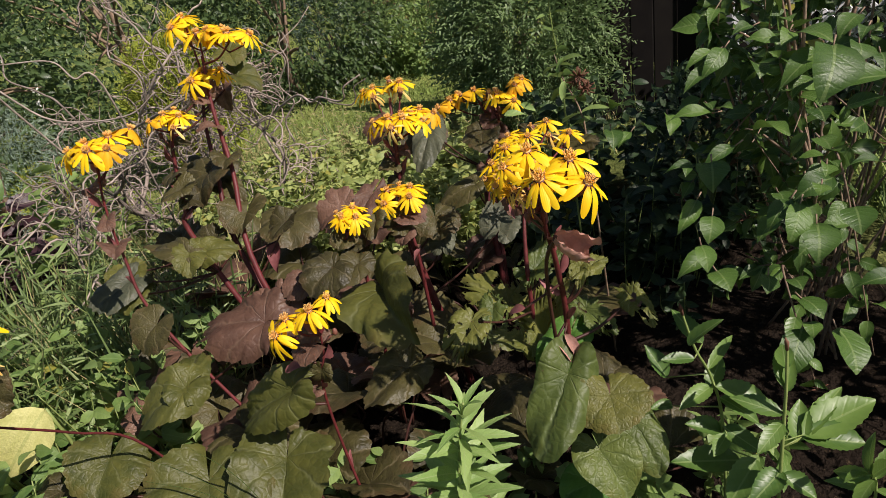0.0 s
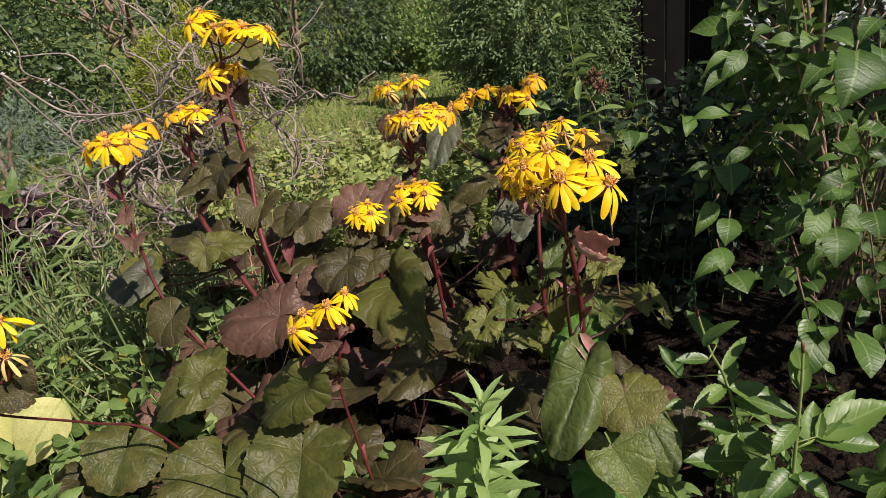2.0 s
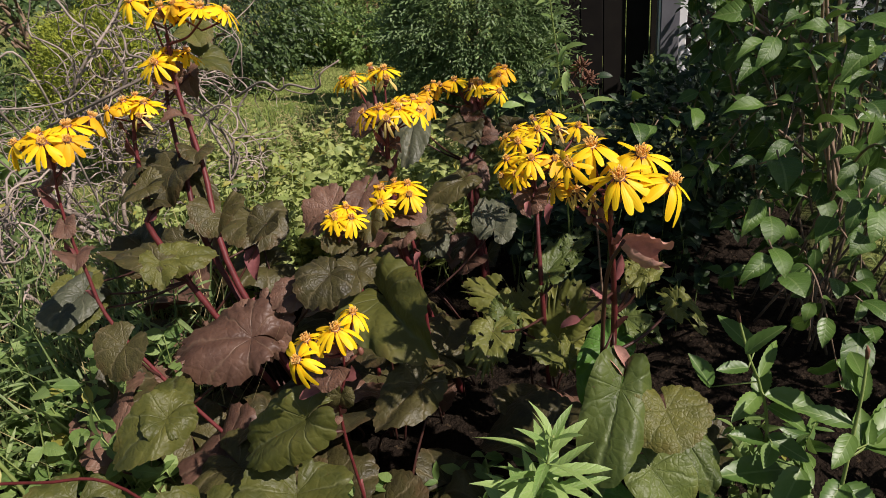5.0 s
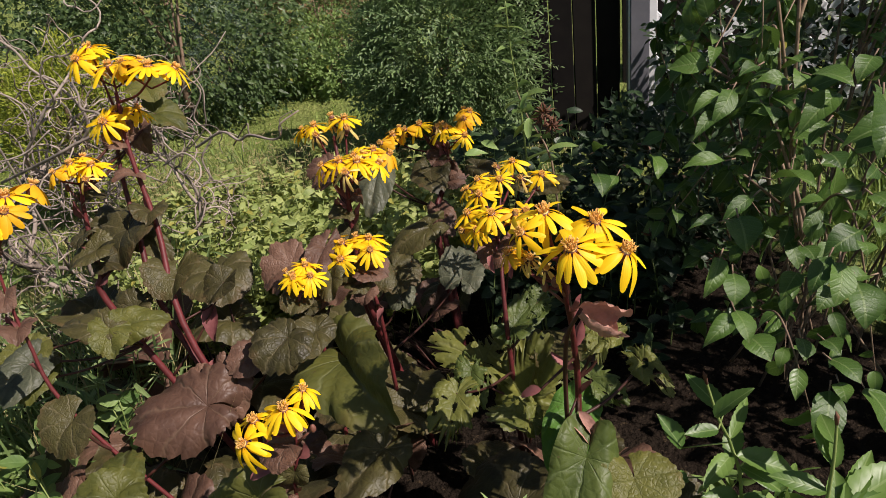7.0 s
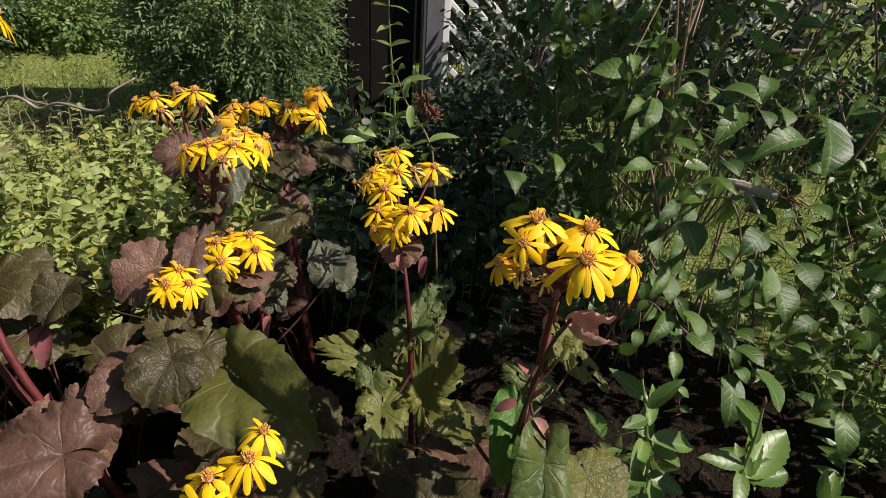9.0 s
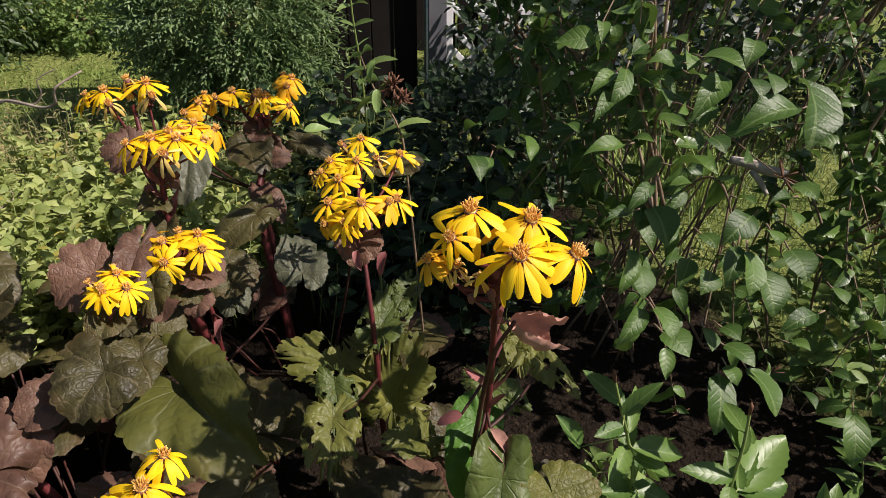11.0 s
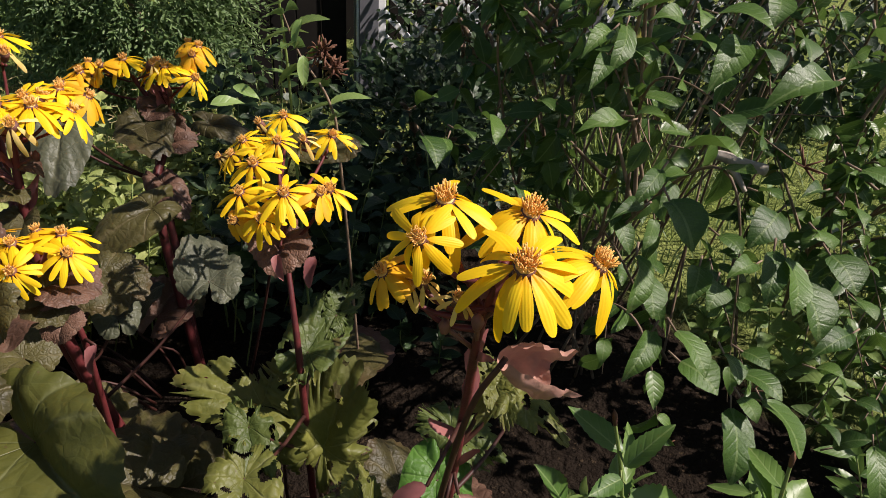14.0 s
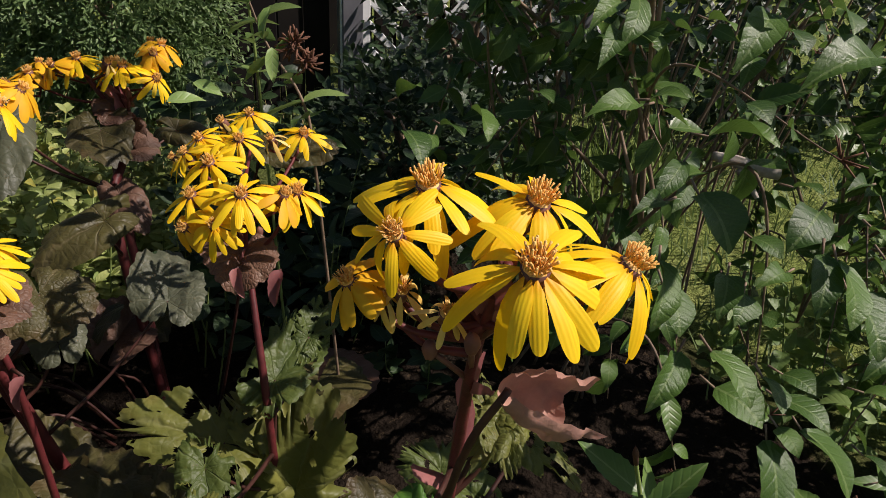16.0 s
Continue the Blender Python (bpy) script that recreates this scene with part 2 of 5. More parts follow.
M_LEAF_DARKRED = pinnate_leaf("dark_purple_leaf", (0.02, 0.009, 0.012), (0.055, 0.022, 0.028), (0.08, 0.035, 0.04), 0.45, 0.12, 5.0)


def ground_material():
    n = Nodes("garden_soil_and_turf")
    pos = n.coords("Object")
    sep = n.add("SeparateXYZ")
    n.link(pos, sep.inputs[0])
    edge = n.math("ADD", sep.outputs[1], n.math("MULTIPLY", n.math("SUBTRACT", n.noise(1.1, 3, pos), 0.5), 1.6))
    side = n.math("ADD", sep.outputs[0], n.math("MULTIPLY", n.math("SUBTRACT", n.noise(2.3, 3, pos), 0.5), 0.8))
    turf = n.math("MAXIMUM", n.ramp(edge, 2.7, 3.4), n.ramp(side, 1.2, 1.5))
    # the bed is a patch in the lawn
    turf = n.math("MAXIMUM", turf, n.math("SUBTRACT", 1.0, n.ramp(edge, 0.1, 0.4)))
    turf = n.math("MAXIMUM", turf, n.math("SUBTRACT", 1.0, n.ramp(side, -3.0, -2.5)))
    soil = n.mix(n.noise(30, 6, pos), (0.012, 0.009, 0.007), (0.034, 0.025, 0.018))
    litter = n.math("GREATER_THAN", n.noise(55, 3, pos), 0.63)
    soil = n.mix(n.math("MULTIPLY", litter, 0.4), soil, (0.12, 0.085, 0.05))
    grass = n.mix(n.ramp(n.noise(2.2, 5, pos), 0.35, 0.65), (0.19, 0.25, 0.06), (0.31, 0.34, 0.11))
    grass = n.mix(n.math("MULTIPLY", n.ramp(n.noise(38, 5, pos), 0.42, 0.66), 0.75), grass, (0.085, 0.12, 0.03))
    col = n.mix(turf, soil, grass)
    return n.surface(col, 0.9, n.bump(n.noise(45, 6, pos), 1.0, 0.05), spec=0.04)


M_GROUND = ground_material()


# ---- mesh helpers ----
WORLD = {}


class Build:
    """Collects vertices, faces and uvs of one mesh."""

    def __init__(self):
        self.v, self.f, self.uv, self.n = [], [], [], 0

    def add(self, shape, m=None):
        v, f, uv = shape
        if m is not None:
            a = np.array(m)
            v = v @ a[:3, :3].T + a[:3, 3]
        self.v.append(v)
        self.uv.append(uv)
        n = self.n
        self.f.extend([tuple(i + n for i in q) for q in f])
        self.n += len(v)
        return self

    def mesh(self, name, mat, smooth=True):
        me = bpy.data.meshes.new(name)
        v, uv = np.concatenate(self.v), np.concatenate(self.uv)
        me.from_pydata(v.tolist(), [], self.f)
        layer = me.uv_layers.new(name="uv")
        idx = np.empty(len(me.loops), np.int32)
        me.loops.foreach_get("vertex_index", idx)
        layer.data.foreach_set("uv", uv[idx].astype(np.float32).ravel())
        if smooth:
            me.polygons.foreach_set("use_smooth", np.ones(len(me.polygons), bool))
        me.materials.append(mat)
        me.update()
        return me


def top(name, m=None, mesh=None):
    ob = new(name, mesh)
    m = m if m is not None else Matrix()
    ob.matrix_basis = m
    WORLD[ob] = m.copy()
    return ob


def part(name, mesh, parent, m=None, label=""):
    """A part under its thing; m is its pose in the world."""
    ob = new(name, mesh)
    m = m if m is not None else WORLD[parent]
    ob.parent = parent
    ob.matrix_basis = WORLD[parent].inverted() @ m
    WORLD[ob] = m.copy()
    if label:
        ob["label"] = label
    return ob


def frame_from(origin, y_axis, z_hint, scale=1.0):
    """A pose whose Y runs along y_axis and whose Z is near z_hint."""
    y = Vector(y_axis).normalized()
    x = y.cross(Vector(z_hint))
    x = x.normalized() if x.length > 1e-5 else y.orthogonal().normalized()
    z = x.cross(y)
    m = Matrix((x, y, z)).transposed().to_4x4()
    return Matrix.Translation(origin) @ m @ Matrix.Scale(scale, 4)


def tube(points, radii, sides=6):
    """A tube along points, its radius going over radii."""
    p = np.array(points, float)
    k = len(p)
    r = np.interp(np.linspace(0, 1, k), np.linspace(0, 1, len(radii)), radii)
    tang = np.gradient(p, axis=0)
    tang /= np.linalg.norm(tang, axis=1)[:, None] + 1e-9
    ref = np.array([0.3, 0.2, 0.93]) if abs(tang[0][2]) < 0.9 else np.array([1.0, 0.1, 0])
    a = np.cross(tang, ref)
    a /= np.linalg.norm(a, axis=1)[:, None] + 1e-9
    b = np.cross(tang, a)
    ang = np.linspace(0, 2 * math.pi, sides, endpoint=False)
    v = (p[:, None] + r[:, None, None] * (np.cos(ang)[None, :, None] * a[:, None] + np.sin(ang)[None, :, None] * b[:, None])).reshape(-1, 3)
    f = [(i * sides + j, i * sides + (j + 1) % sides, (i + 1) * sides + (j + 1) % sides, (i + 1) * sides + j) for i in range(k - 1) for j in range(sides)]
    f.append(tuple(range(sides))[::-1])
    f.append(tuple((k - 1) * sides + j for j in range(sides)))
    uv = np.stack([np.repeat(np.linspace(0, 1, k), sides), np.tile(np.linspace(0, 1, sides), k)], 1)
    return v, f, uv


def spline(points, steps=6):
    """A smooth run through points."""
    p = [np.array(q, float) for q in points]
    p = [2 * p[0] - p[1]] + p + [2 * p[-1] - p[-2]]
    out = []
    for i in range(1, len(p) - 2):
        for s in np.linspace(0, 1, steps, endpoint=False):
            a, b, c, d = p[i - 1 : i + 3]
            out.append(0.5 * (2 * b + (c - a) * s + (2 * a - 5 * b + 4 * c - d) * s**2 + (3 * b - a - 3 * c + d) * s**3))
    out.append(p[-2])
    return np.array(out)


def blade(length, width, seg=7, fold=0.25, droop=0.2, tipped=1.0, belly=0.4, teeth=0.0, curl=0.0, rng=random, blunt=1.0):
    """A leaf from the origin along +Y, upper face +Z, folded along its midrib and drooping."""
    v, uv, f = [], [], []
    for i in range(seg + 1):
        s = 1 - (1 - i / seg) ** blunt
        w = (s / belly) ** 0.62 if s < belly else max(0.0, (1 - s) / (1 - belly)) ** (0.85 * tipped)
        w = max(0.02, math.sin(min(1.0, w) * math.pi / 2)) * width / 2
        if teeth and 0 < i < seg:
            w *= 1 + teeth * (1 if i % 2 else -1)
        y = length * (s - 0.12 * droop * s * s)
        z = -length * droop * s * s
        wob = curl * math.sin(s * 7 + length * 90) * width
        v += [(-w, y, z + fold * w + wob), (0, y, z), (w, y, z + fold * w - wob)]
        uv += [(s, 0.5 - 0.5 * w / (width / 2 + 1e-6)), (s, 0.5), (s, 0.5 + 0.5 * w / (width / 2 + 1e-6))]
    for i in range(seg):
        a = 3 * i
        f += [(a, a + 1, a + 4, a + 3), (a + 1, a + 2, a + 5, a + 4)]
    return np.array(v, float), f, np.array(uv, float)


def kidney(radius, rng, cup=0.10, wave=0.03, teeth=True, holes=0.0, torn=0.0, gap=0.5, crease=None, broad=None, lobes=0.58):
    """A round leaf with a notch at the stalk: origin at the stalk, tip along +Y, upper face +Z, toothed rim."""
    rings, spokes = (26, 150) if holes > 0.02 else (10, 100)
    salt = rng.uniform(0, 50)
    v, uv, f = [], [], []
    ph = [rng.uniform(0, 6.28) for _ in range(6)]
    fold = rng.uniform(0.15, 0.6) if crease is None else crease
    if broad is None:
        broad, bend, twist = rng.uniform(0.84, 1.14) * (0.82 if torn > 0.2 else 1.0), rng.uniform(0.0, 0.5), rng.uniform(-0.5, 0.5)
    else:
        bend, twist = rng.uniform(-0.1, 0.35), rng.uniform(-0.35, 0.35)
    for j in range(spokes + 1):
        a = -math.pi + gap * 0.5 + (2 * math.pi - gap) * j / spokes
        b = abs(a) / math.pi
        reach = (1 - (1 - lobes) * b**1.5) * (1 + 0.05 * math.sin(2 * a + ph[0]) + 0.018 * math.sin(5 * a + ph[1]) + 0.04 * noise.noise(Vector((3 * math.cos(a), 3 * math.sin(a), salt))))
        tooth = 0.022 * (-1, 0.3, 1, 0.3)[j % 4] + rng.uniform(-0.012, 0.012) if teeth else 0.0
        bite = 0.0
        if torn:
            bite = torn * max(0.0, 1.5 * noise.noise(Vector((2.4 * math.cos(a), 2.4 * math.sin(a), salt + 9))) + 0.8 * noise.noise(Vector((8 * math.cos(a), 8 * math.sin(a), salt + 5))) + 0.5 * noise.noise(Vector((19 * math.cos(a), 19 * math.sin(a), salt + 2))))
        for i in range(rings + 1):
            s = i / rings
            r = radius * reach * s * (1 + (tooth - bite) * s * s)
            x, y = r * math.sin(a), r * math.cos(a)
            z = cup * radius * (1 - (1 - s) ** 2) * 0.6 - cup * radius * 1.1 * s**3
            z += wave * radius * s * s * math.sin(3 * a + ph[4]) + 0.03 * radius * s**3 * math.sin(8 * a + ph[5])
            z += 0.10 * radius * s * noise.noise(Vector((1.6 * x / radius, 1.6 * y / radius, salt)))
            # raised between the main veins, puckered
            z += 0.030 * radius * s * abs(math.sin(4 * a + 0.4 * math.sin(a + ph[2]))) * (0.5 + s)
            z += 0.020 * radius * s * noise.noise(Vector((7 * x / radius, 7 * y / radius, salt)))
            x *= broad
            z += fold * abs(x) - bend * y * abs(y) / radius + twist * x * y / radius
            v.append((x, y, z))
            uv.append((0.5 + 0.5 * x / radius, 0.2 + 0.5 * y / radius))
    for j in range(spokes):
        for i in range(rings):
            a = j * (rings + 1) + i
            if holes and 1 < i < rings - 1:
                q = v[a]
                if noise.noise(Vector((q[0] / radius * 6.5, q[1] / radius * 6.5, salt))) > 0.60 - 2.6 * holes:
                    continue
            b = a + rings + 1
            f.append((a, b, b + 1, a + 1) if i else (a, b + 1, a + 1))
    return np.array(v, float), f, np.array(uv, float)


def ball(radius, squash=1.0, rows=6, cols=9, wob=0.0, rng=random):
    v, f, uv = [], [], []
    for i in range(rows + 1):
        th = math.pi * i / rows
        for j in range(cols):
            ph = 2 * math.pi * j / cols
            r = radius * (1 + wob * rng.uniform(-1, 1))
            v.append((r * math.sin(th) * math.cos(ph), r * math.sin(th) * math.sin(ph), r * squash * math.cos(th)))
            uv.append((j / cols, i / rows))
    for i in range(rows):
        for j in range(cols):
            f.append((i * cols + j, (i + 1) * cols + j, (i + 1) * cols + (j + 1) % cols, i * cols + (j + 1) % cols))
    return np.array(v, float), f, np.array(uv, float)


def box(sx, sy, sz, bevel=0.004):
    bm = bmesh.new()
    bmesh.ops.create_cube(bm, size=1.0, matrix=Matrix.Diagonal((sx, sy, sz, 1)))
    bmesh.ops.bevel(bm, geom=bm.edges[:], offset=bevel, segments=1, affect="EDGES")
    v = np.array([q.co[:] for q in bm.verts])
    bm.verts.index_update()
    f = [tuple(q.index for q in face.verts) for face in bm.faces]
    bm.free()
    return v, f, np.zeros((len(v), 2))


def unit(rng, up=0.0):
    while True:
        q = Vector((rng.uniform(-1, 1), rng.uniform(-1, 1), rng.uniform(-1, 1)))
        if 0.05 < q.length < 1:
            q.normalize()
            q.z += up
            return q.normalized()


# ---- ground ----
def build_ground():
    b = Build()
    near = np.unique(np.concatenate([np.linspace(-6, 9, 76), np.array([-900, -300, -90, -30, -12, 14, 24, 60, 200, 900.0])]))
    rng = np.random.RandomState(4)
    k = len(near)
    xs, ys = np.meshgrid(near, near, indexing="ij")
    zs = np.where((abs(xs) < 9) & (ys < 9) & (ys > -6), rng.uniform(-0.02, 0.02, xs.shape), 0.0)
    v = np.stack([xs, ys, zs], -1).reshape(-1, 3)
    f = [(i * k + j, (i + 1) * k + j, (i + 1) * k + j + 1, i * k + j + 1) for i in range(k - 1) for j in range(k - 1)]
    b.add((v, f, np.zeros((len(v), 2))))
    ob = top("ground", mesh=b.mesh("ground", M_GROUND))
    tagged(ob, "dark garden soil passing into pale sunlit lawn", "ground", kind="structure")


build_ground()


# ---- ligularia ----
def petal_mesh(name, length, width, droop, mat, seed):
    rng = random.Random(seed)
    v, f, uv = blade(length, width, 9, -0.30, droop, 0.55, 0.62, rng=rng, curl=0.04, blunt=1.9)
    return Build().add((v, f, uv)).mesh(name, mat)


PETALS = [petal_mesh("petal", 0.036, 0.0092, 0.42, M_PETAL, 1), petal_mesh("petal", 0.038, 0.0098, 0.64, M_PETAL, 2), petal_mesh("petal", 0.034, 0.0090, 0.28, M_PETAL, 3), petal_mesh("petal", 0.036, 0.0086, 0.90, M_PETAL, 9)]
PETALS_NARROW = [petal_mesh("petal", 0.036, 0.0082, 0.30, M_PETAL, 21), petal_mesh("petal", 0.032, 0.0076, 0.20, M_PETAL, 22), petal_mesh("petal", 0.038, 0.0086, 0.48, M_PETAL, 23)]
PETALS_OLD = [petal_mesh("petal", 0.035, 0.0115, 0.3, M_PETAL_OLD, 4), petal_mesh("petal", 0.032, 0.0105, 0.42, M_PETAL_OLD, 5)]
PETALS_DEAD = [petal_mesh("petal", 0.033, 0.0064, 0.3, M_PETAL_DEAD, 6), petal_mesh("petal", 0.028, 0.0058, 0.7, M_PETAL_DEAD, 7)]


def disc_mesh():
    rng = random.Random(8)
    b = Build().add(ball(0.0072, 0.5, 6, 10, 0.08, rng))
    for i in range(60):
        r, a = 0.0070 * math.sqrt((i + 0.5) / 60), i * 2.39996
        o = Vector((r * math.cos(a), r * math.sin(a), 0.0035))
        d = Vector((o.x * 60, o.y * 60, 1.0)) + 0.3 * unit(rng)
        h = rng.uniform(0.005, 0.0105)
        b.add(tube([o, o + d.normalized() * h * 0.7, o + d.normalized() * h + Vector((0, 0, rng.uniform(-1, 1) * 0.001))], (0.0005, 0.0005, 0.0007), 4))
    return b.mesh("disc", M_DISC)


def calyx_mesh():
    b = Build()
    pts = [(0, 0, -0.020), (0, 0, -0.014), (0, 0, -0.004), (0, 0, 0.001)]
    b.add(tube(pts, (0.0022, 0.0052, 0.0066, 0.0068), 10))
    return b.mesh("calyx", M_CALYX)


DISC, CALYX = disc_mesh(), calyx_mesh()


def flower(parent, place, axis, size, age, rng, narrow=False):
    """One daisy head: disc with ray petals and calyx."""
    m = frame_from(place, Vector(axis).orthogonal(), axis, size * 1.04)
    head = part("flower", DISC, parent, m @ Matrix.Scale(0.74 if narrow else 0.88, 4))
    part("calyx", CALYX, head, m)
    kinds = (PETALS, PETALS_OLD, PETALS_DEAD)[age]
    n = rng.choice((13, 14, 15)) if age < 2 else 8
    if narrow and age == 0:
        kinds, n = PETALS_NARROW, n + 2
    hang = 3
    for i in range(n):
        if rng.random() < (0.03, 0.12, 0.2)[age]:
            continue
        a = 360 * i / n + rng.uniform(-9, 9)
        p = pose(0, 0, 0, 0, 0, a) @ pose(0, 0.0058, 0.0005 * (i % 3), rng.uniform(-16, 10) - (3, 14, 22)[age] - hang, rng.uniform(-16, 16), rng.uniform(-6, 6))
        part("petal", rng.choice(kinds), head, m @ p @ Matrix.Scale(rng.uniform(0.9, 1.14), 4))


STEM_RUN = {}


def ligularia(heads, way, base, label, seed, ages=(), extra_way=None, buds=1, thick=0.0072, sheaths=4, twin=9, stem_leaves=3, slim=False):
    """A flowering stem with its heads; way runs from under the heads down to near the ground."""
    rng = random.Random(seed)
    plant = top("ligularia", Matrix.Translation(base))
    tagged(plant, label, "flower", "flowering ligularia stems")
    run = spline([*way, base], 6)
    STEM_RUN[plant] = run
    part("stem", Build().add(tube(run, (thick * 0.55, thick * 0.75, thick, thick * 1.2), 8)).mesh("stem", M_STEM), plant, Matrix())
    if extra_way:
        run2 = spline([*extra_way, base], 6)
        part("stem", Build().add(tube(run2, (thick * 0.5, thick * 0.7, thick, thick), 8)).mesh("stem", M_STEM), plant, Matrix())
    for i, (x, y, z, nx, ny, nz, size) in enumerate(heads):
        o, n = Vector((x, y, z)), Vector((nx, ny, nz)).normalized()
        age = ages[i] if i < len(ages) else 0
        flower(plant, o, n, size, age, rng, slim or twin > 8)
        turn = rng.uniform(0, 6.28)
        for j in range((2 if twin > 8 else 1) if i < twin else 0):
            side = n.orthogonal().normalized()
            off = (Matrix.Rotation(turn + 2.4 * j, 3, n) @ side) * rng.uniform(0.032, 0.052) * size - n * rng.uniform(0.002, 0.014)
            flower(plant, o + off, n + off * 12, size * rng.uniform(0.8, 1.0), max(age, rng.choice((0, 0, 0, 1, 1, 2))), rng, slim or twin > 8)
            part("branch", Build().add(tube([o - n * 0.05, o + off - n * 0.02], (0.002, 0.0024), 5)).mesh("branch", M_STEM), plant, Matrix())
        k = min(len(run) - 1, 1 + rng.randrange(4) + i // 3)
        joint = Vector(run[k])
        foot = o - n * 0.021 * size
        bend = joint.lerp(foot, 0.55) + Vector((0, 0, -0.012))
        part("branch", Build().add(tube(spline([joint, bend, foot], 5), (0.0036, 0.0026, 0.0024), 6)).mesh("branch", M_STEM), plant, Matrix())
    for i in range(buds):
        o = Vector(run[3 + i]) + 0.03 * unit(rng)
        shape = ball(0.0055, 1.5, 6, 8, 0.1, rng)
        part("bud", Build().add(shape, Matrix.Translation(o)).add(tube([Vector(run[5 + i]), o], (0.0025, 0.002), 5)).mesh("bud", M_CALYX), plant, Matrix())
    for i in range(sheaths):
        k = 3 + i * (4 if sheaths < 6 else 2)
        if k + 1 >= len(run):
            break
        o = Vector(run[k])
        d = (Vector(run[k - 1]) - o).normalized() * 0.8 + 0.5 * unit(rng)
        part("bract", Build().add(blade(rng.uniform(0.03, 0.06), rng.uniform(0.014, 0.024), 8, 1.1, -0.15, 1.0, 0.4, 0.04, 0.12, rng), frame_from(o, d, unit(rng, 0.4))).mesh("bract", M_SHEATH), plant, Matrix(), "pink sheathing bract")
    for i in range(stem_leaves):
        k = 5 + i * 3
        if k + 1 >= len(run):
            break
        o = Vector(run[k])
        d = Vector((rng.uniform(-1, 1), rng.uniform(-1, 0.4), rng.uniform(-0.3, 0.4)))
        leaf_m = frame_from(o + d.normalized() * 0.015, d, Vector((rng.uniform(-0.4, 0.4), -0.5, 0.8)))
        shape = kidney(rng.uniform(0.028, 0.055), rng, 0.2, 0.12, True, 0.0, 0.1, 0.5)
        part("leaf", Build().add(shape).mesh("leaf", rng.choice((M_BRONZE, M_BROWN, M_BROWN))), plant, leaf_m, "small clasping stem leaf")
    return plant


HEADS_A = [
    (-0.722, 1.86, 1.149, -0.13, -0.07, 0.99, 1.2236),
    (-0.673, 1.8, 1.114, 0.01, -0.12, 0.99, 1.2236),
    (-0.577, 1.74, 1.11, 0.16, -0.11, 0.98, 1.3524),
    (-0.692, 1.8, 1.016, 0.01, -0.1, 1, 1.2236),
]
HEADS_B = [
    (-0.848, 1.42, 0.972, -0.13, -0.08, 0.99, 1.242),
    (-0.802, 1.44, 0.975, 0.12, -0.06, 0.99, 1.242),
]
HEADS_C = [
    (-0.768, 1.66, 0.953, -0.1, -0.07, 0.99, 1.0166),
    (-0.721, 1.64, 0.948, 0.16, -0.08, 0.98, 1.0166),
]
HEADS_D = [
    (-0.283, 1.98, 0.859, -0.13, -0.05, 0.99, 1.196),
    (-0.201, 1.97, 0.867, 0.08, -0.06, 0.99, 1.2558),
    (-0.226, 1.74, 0.832, -0.1, -0.08, 0.99, 1.2558),
    (-0.185, 1.71, 0.835, 0.08, -0.1, 0.99, 1.2558),
    (-0.143, 1.78, 0.833, 0.24, -0.11, 0.97, 1.0764),
]
HEADS_E = [
    (-0.073, 2.23, 0.721, -0.2, -0.1, 0.98, 1.242),
    (0.01, 2.2, 0.748, -0.13, -0.05, 0.99, 1.242),
    (0.081, 2.16, 0.737, 0.01, -0.1, 1, 1.3662),
    (0.166, 2.2, 0.761, 0.15, -0.03, 0.99, 1.242),
]
HEADS_M = [
    (-0.251, 1.63, 0.675, -0.2, -0.12, 0.97, 1.0925),
    (-0.19, 1.62, 0.68, 0.12, -0.06, 0.99, 1.0925),
]
HEADS_S = [
    (-0.363, 1.54, 0.662, -0.16, -0.15, 0.98, 1.035),
    (-0.336, 1.56, 0.672, 0.16, -0.09, 0.98, 0.92),
]
HEADS_F = [
    (-0.394, 1.04, 0.692, -0.22, -0.12, 0.96, 0.95),
    (-0.346, 1.035, 0.706, 0.05, -0.12, 0.98, 1),
    (-0.318, 1.07, 0.708, 0.22, -0.08, 0.96, 0.8),
]
HEADS_P = [
    (0.184, 1.74, 0.757, -0.19, -0.1, 0.98, 1),
    (0.225, 1.63, 0.756, 0.05, -0.34, 0.94, 1),
    (0.075, 1.62, 0.775, -0.41, -0.07, 0.91, 0.9),
    (0.121, 1.6, 0.774, -0.17, -0.4, 0.9, 0.95),
    (0.061, 1.53, 0.777, -0.36, -0.17, 0.92, 1.05),
    (0.024, 1.48, 0.762, -0.45, -0.05, 0.89, 1),
    (0.063, 1.42, 0.78, -0.17, -0.29, 0.94, 1.05),
    (0.139, 1.45, 0.757, 0.12, -0.43, 0.9, 1.05),
    (0.03, 1.42, 0.75, -0.34, -0.36, 0.87, 0.85),
]
HEADS_G = [
    (0.077, 1.07, 0.931, -0.16, -0.12, 0.98, 1.18),
    (0.035, 1.04, 0.921, -0.56, -0.42, 0.72, 0.85),
    (0.14, 1.035, 0.921, 0.07, -0.3, 0.95, 1.24),
    (0.085, 0.972, 0.92, -0.24, -0.34, 0.90, 1.26),
    (0.156, 0.965, 0.905, 0.45, -0.30, 0.82, 1.18),
    (0.02, 1.07, 0.876, -0.49, -0.02, 0.87, 0.75),
    (0.04, 1.06, 0.864, -0.33, -0.13, 0.93, 0.7),
    (0.048, 1.05, 0.872, -0.2, -0.4, 0.9, 0.7),
    (0.062, 1.02, 0.868, -0.1, -0.5, 0.85, 0.65),
]
